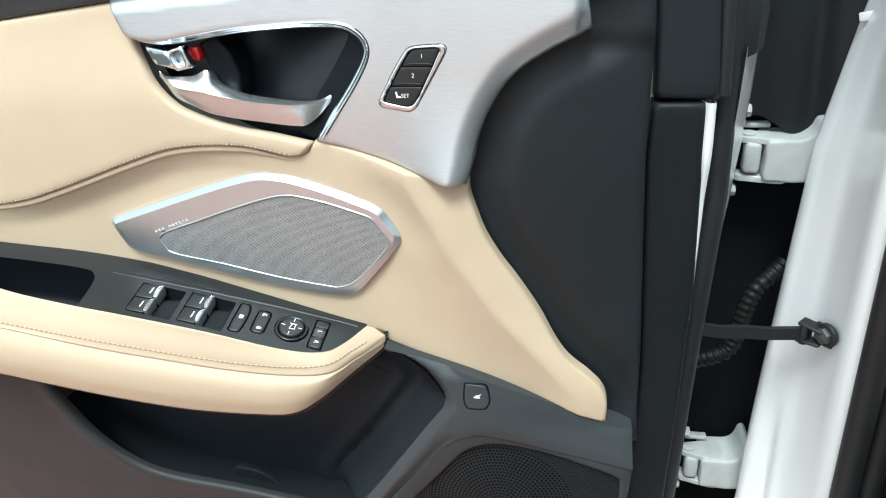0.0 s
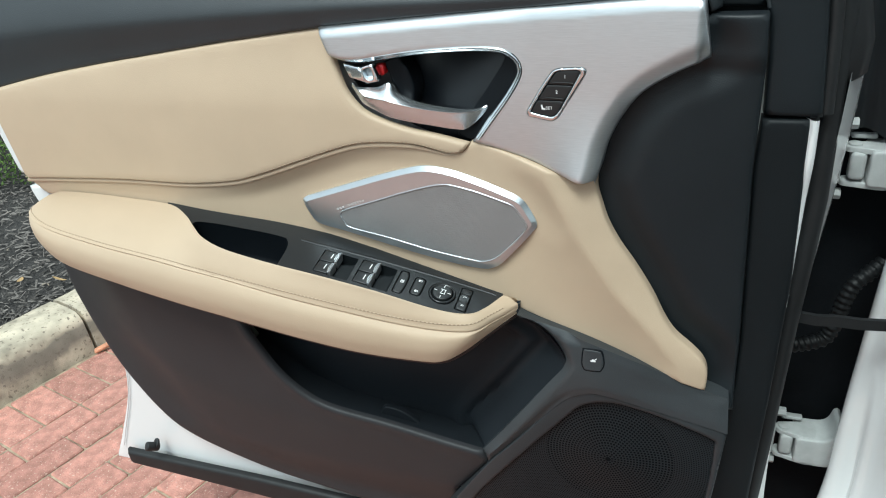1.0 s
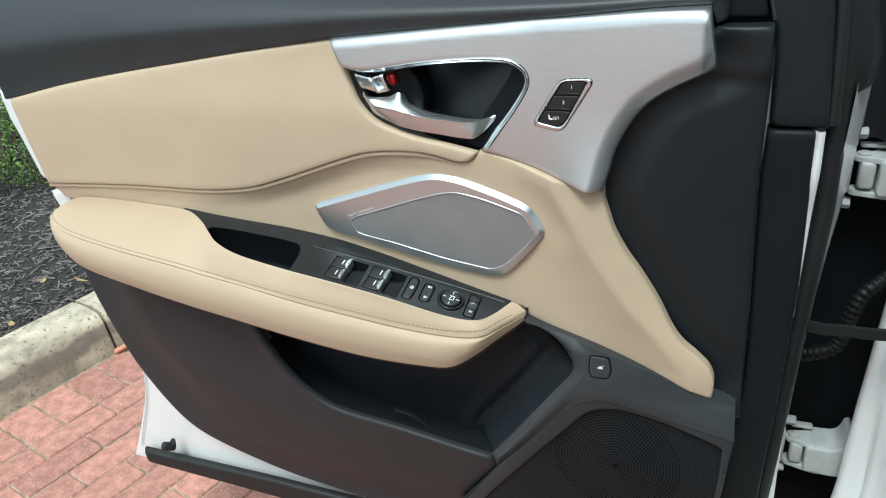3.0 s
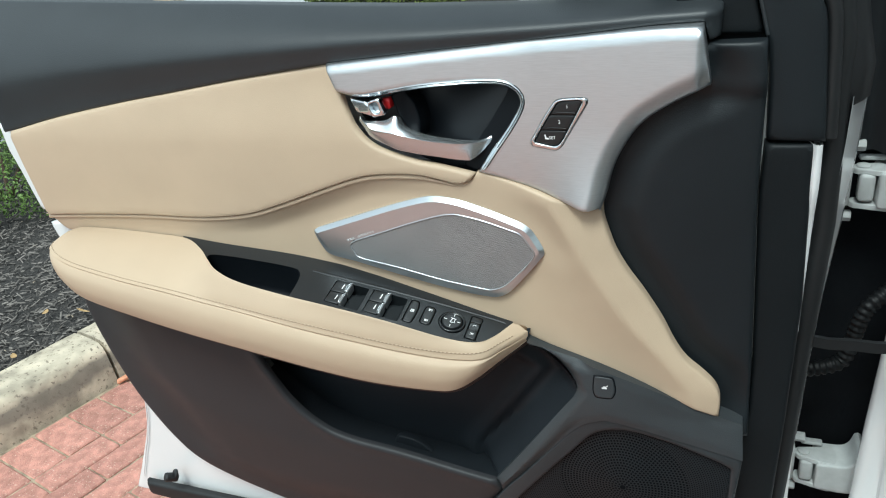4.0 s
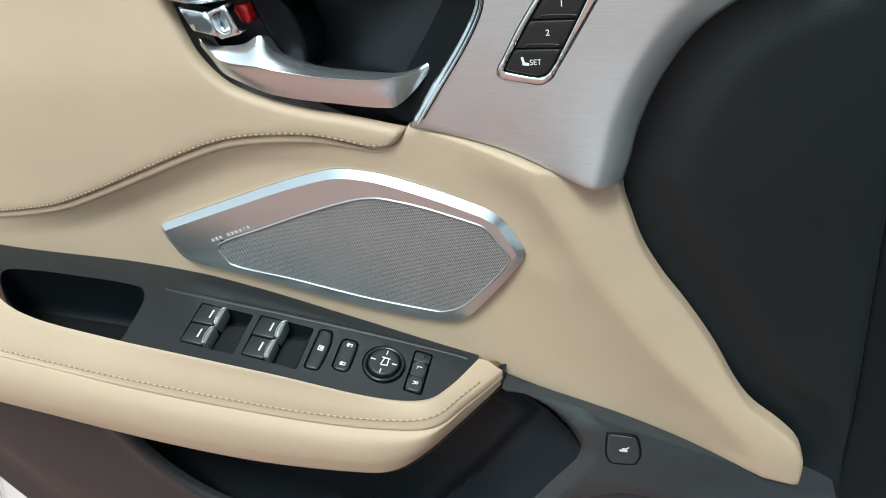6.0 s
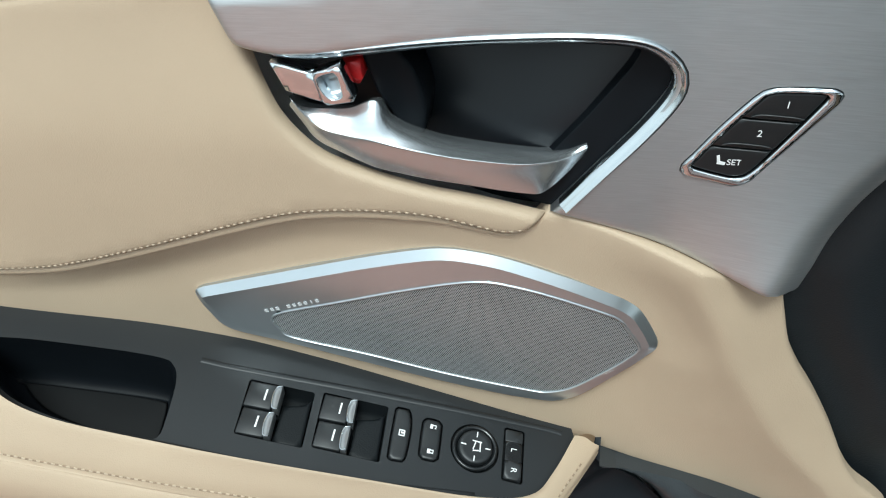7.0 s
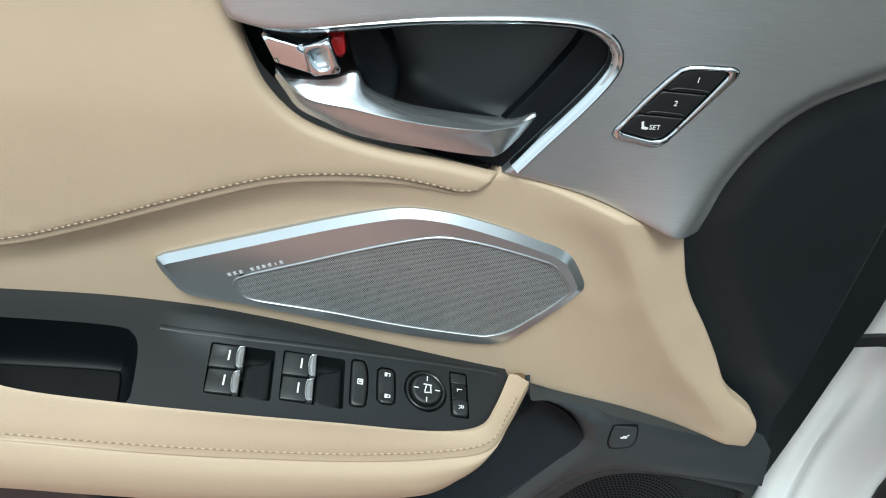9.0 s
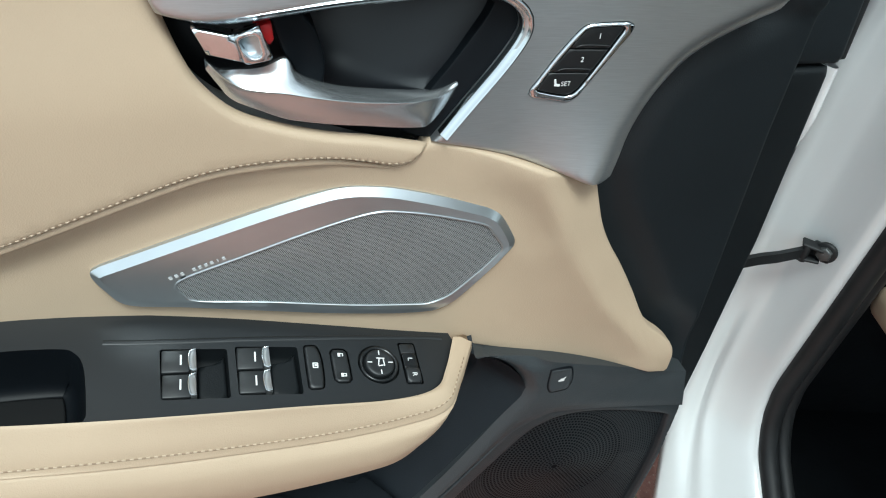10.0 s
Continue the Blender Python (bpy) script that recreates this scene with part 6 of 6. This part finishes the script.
solo("tree_bed", slab([(-9.2, 14.3, 0.0), (-2.0, 10.6, 0.0), (3, 13, 0.0), (-2, 22, 0.0), (-7, 20, 0.0)], 0.06), MULCH, "brown mulch bed round the tree", "mulch", kind="structure")
FAR_LEAF = mat("far_hedge_leaf", (0.17, 0.215, 0.05), 0.6, random_tone=0.6)
PALE_LEAF = mat("pale_hedge_leaf", (0.34, 0.4, 0.07), 0.6, random_tone=0.4)
for k, (x, y, sx, sz) in enumerate(((-21.9, 22.4, 1.5, 1.35), (-24.3, 24.4, 1.9, 1.7), (-27.0, 25.9, 1.9, 1.7), (-29.6, 27.5, 1.8, 1.6), (-24.4, 27.2, 1.8, 1.6), (-26.0, 31.0, 2.4, 1.8), (-29.5, 37.0, 3.0, 2.2), (-8.3, 15.7, 0.85, 0.7), (-7.0, 15.1, 1.25, 0.95), (-5.6, 14.3, 1.35, 1.05), (-4.2, 13.5, 1.3, 1.05), (-3.9, 15.0, 1.4, 1.1), (-1.5, 13.2, 0.9, 0.8))):
    shrub("hedge_shrub", (x, y, 0), (sx, sx, sz), 12000, 0.08 if x > -15 else 0.12, "leafy green shrub beside the road", 20 + k, FAR_LEAF)
shrub("hedge_shrub", (-28.9, 24.6, 0), (1.3, 1.3, 0.5), 2500, 0.2, "low yellow-green plant at the foot of the hedge", 71, PALE_LEAF)
tree = thing("tree", (-2.85, 12.15, -0.06), "pale-barked tree trunk standing in the planted bed", "tree")
part("trunk", tube([(-2.85, 12.15, -0.06), (-2.87, 12.15, 0.3), (-2.85, 12.17, 1.2), (-2.85, 12.2, 2.6)], 0.3, 16, radii=[0.42, 0.35, 0.31, 0.26], up=(0, -1, 0.01)), BARK, tree)
crown_rng = random.Random(9)
verts, faces = [], []
for k in range(6):
    a = k * 1.05
    part("limb", tube([(-2.85, 12.2, 2.4), (-2.85 + 0.8 * math.cos(a), 12.2 + 0.8 * math.sin(a), 3.3), (-2.85 + 1.7 * math.cos(a), 12.2 + 1.7 * math.sin(a), 4.3)], 0.1, 8, radii=[0.14, 0.09, 0.04], up=(0.3, 0.1, 1)), BARK, tree)
for k in range(5000):
    a, b, r = crown_rng.uniform(0, 6.28), math.acos(crown_rng.uniform(-0.6, 1)), 0.5 + 0.5 * crown_rng.random()
    c = Vector((-2.85 + 2.3 * r * math.sin(b) * math.cos(a), 12.2 + 2.3 * r * math.sin(b) * math.sin(a), 4.6 + 1.6 * r * math.cos(b)))
    t, s = Vector((crown_rng.uniform(-1, 1), crown_rng.uniform(-1, 1), crown_rng.uniform(-1, 1))).normalized(), Vector((crown_rng.uniform(-1, 1), crown_rng.uniform(-1, 1), crown_rng.uniform(-1, 1))).normalized()
    i = len(verts)
    verts += [c - t * 0.09, c + s * 0.05, c + t * 0.09]
    faces.append((i, i + 1, i + 2))
me = bpy.data.meshes.new("crown")
me.from_pydata(verts, [], faces)
mesh_part("crown", me, FAR_LEAF, tree)


def parked_car(x, y, turn, paint, label):
    c = thing("parked_car", (x, y, -0.06), label, "car", "parked cars")
    m = pose(x, y, -0.06, 0, 0, turn)
    side = [(-2.2, 0.35), (-2.25, 0.7), (-2.1, 0.95), (-1.3, 1.02), (-0.75, 1.42), (0.9, 1.45), (1.6, 1.02), (2.15, 0.9), (2.25, 0.6), (2.2, 0.35)]
    part("body", loft([[m @ Vector((px, w, pz)) for px, pz in side] for w in (-0.88, -0.8, 0.8, 0.88)], ring=True, caps=True), paint, c, smooth=20)
    part("windscreen", sheet(join([(-0.7, -1.25), (0.7, -1.25), (0.6, -0.8), (-0.6, -0.8)]), lambda u, v, n: m @ Vector((v, u, 1.03 + (v + 1.3) * 0.72 + 0.02 - n)), 0, 0, h=0.3, back=0.01), GLOSS_BLACK, c, "dark windscreen")
    for sx in (-1.4, 1.4):
        for sy in (-0.86, 0.86):
            part("wheel", disc(m @ pose(sx, sy, 0.33, 90, 0, 0), 0.33, 0.2, 24, 0.03), RUBBER, c, "black tyre and wheel")


BLUE = mat("blue_car_paint", (0.02, 0.09, 0.42), 0.25, coat=0.6, tone=(0.5, 0.03))
parked_car(-33.5, 28.2, 40, BLUE, "blue parked car beyond the shrubs")
parked_car(-33, 33.5, 40, WHITE, "white parked car beyond the shrubs")

shard = block(pose(0, 0, 0, 0, 0, 0), (0.05, 0.022, 0.014), 0.004, 1)
for q in shard.verts:
    q.co += Vector((0, 0.008 * math.sin(60 * q.co.x), 0.004 * math.sin(90 * q.co.x)))
spot = plot(0.2, 0.03, 0.012)
shard.transform(pose(spot.x, spot.y, spot.z, 4, 3, 40))
solo("brick_shard", shard, mat("orange_clay", (0.58, 0.27, 0.16), 0.9, grain=(0.004, 0.001, "noise"), tone=(0.01, 0.2)), "broken piece of orange brick at the foot of the kerb", "brick")
leaf_rng = random.Random(8)
DRY = mat("dry_leaf", (0.42, 0.28, 0.13), 0.8, tone=(0.01, 0.3))
for k in range(14):
    q = plot(leaf_rng.uniform(-0.5, 1.6), -leaf_rng.uniform(0.22, 1.1), 0.15)
    leaf_line = closed([(-0.025, 0), (-0.01, 0.009), (0.01, 0.008), (0.027, 0), (0.01, -0.008), (-0.01, -0.009)], 0.006)
    m = pose(q.x, q.y, q.z, leaf_rng.uniform(-25, 25), leaf_rng.uniform(-25, 25), leaf_rng.uniform(0, 360))
    solo("fallen_leaf", sheet(leaf_line, lambda u, v, n: m @ Vector((u, v, 9 * u * u + 20 * v * v - n)), 0, 0, h=0.006, back=0.0006), DRY, "dry brown leaf fallen on the mulch", "leaf", "fallen leaves")

# ---- brick paving, laid last ----


def paver(length, width):
    bm = block(Matrix.Identity(4), (length, width, 0.06), 0.004, 1)
    for v in bm.verts:
        v.co.z -= 0.03
    return link_mesh("brick", bm, BRICK, 0)


runner, soldier = paver(0.2185, 0.0975), paver(0.205, 0.1065)
lay_rng = random.Random(11)
ANGLE = math.degrees(math.atan2(U.y, U.x))
spots = []
for k in range(-88, 90):
    u = 0.112 * k - 0.185
    spots.append((u, 0.127 - 0.03 * max(0.0, u) ** 2, soldier, 90 + math.degrees(math.atan(0.06 * max(0.0, u)))))
for row in range(-30, 21):
    for k in range(-44, 45):
        u, v = 0.224 * k - 0.129 + (0.112 if row % 2 else 0), 0.285 + 0.103 * row
        if v > 0.27 - 0.03 * max(0.0, u) ** 2:
            spots.append((u, v, runner, 0))
spots.sort(key=lambda s: (plot(s[0], s[1]) - Vector((-1.2, 1.0, 0))).length)
rest_verts, rest_faces = [], []
for n, (u, v, me, turn) in enumerate(spots):
    p = plot(u, v, -0.001 + 0.002 * lay_rng.uniform(-1, 1))
    m = pose(p.x, p.y, p.z, lay_rng.uniform(-0.5, 0.5), lay_rng.uniform(-0.5, 0.5), ANGLE + turn + lay_rng.uniform(-0.7, 0.7))
    if n < 300:
        ob = new("brick", me)
        ob.parent = paving
        ob.matrix_basis = m
    else:
        base = len(rest_verts)
        rest_verts += [m @ q.co for q in me.vertices]
        rest_faces += [[base + q for q in f.vertices] for f in me.polygons]
me = bpy.data.meshes.new("brick_field")
me.from_pydata(rest_verts, [], rest_faces)
me.materials.append(BRICK)
ob = tagged(new("brick_field", me), "red clay bricks further out", kind="stuff")
ob.parent = paving
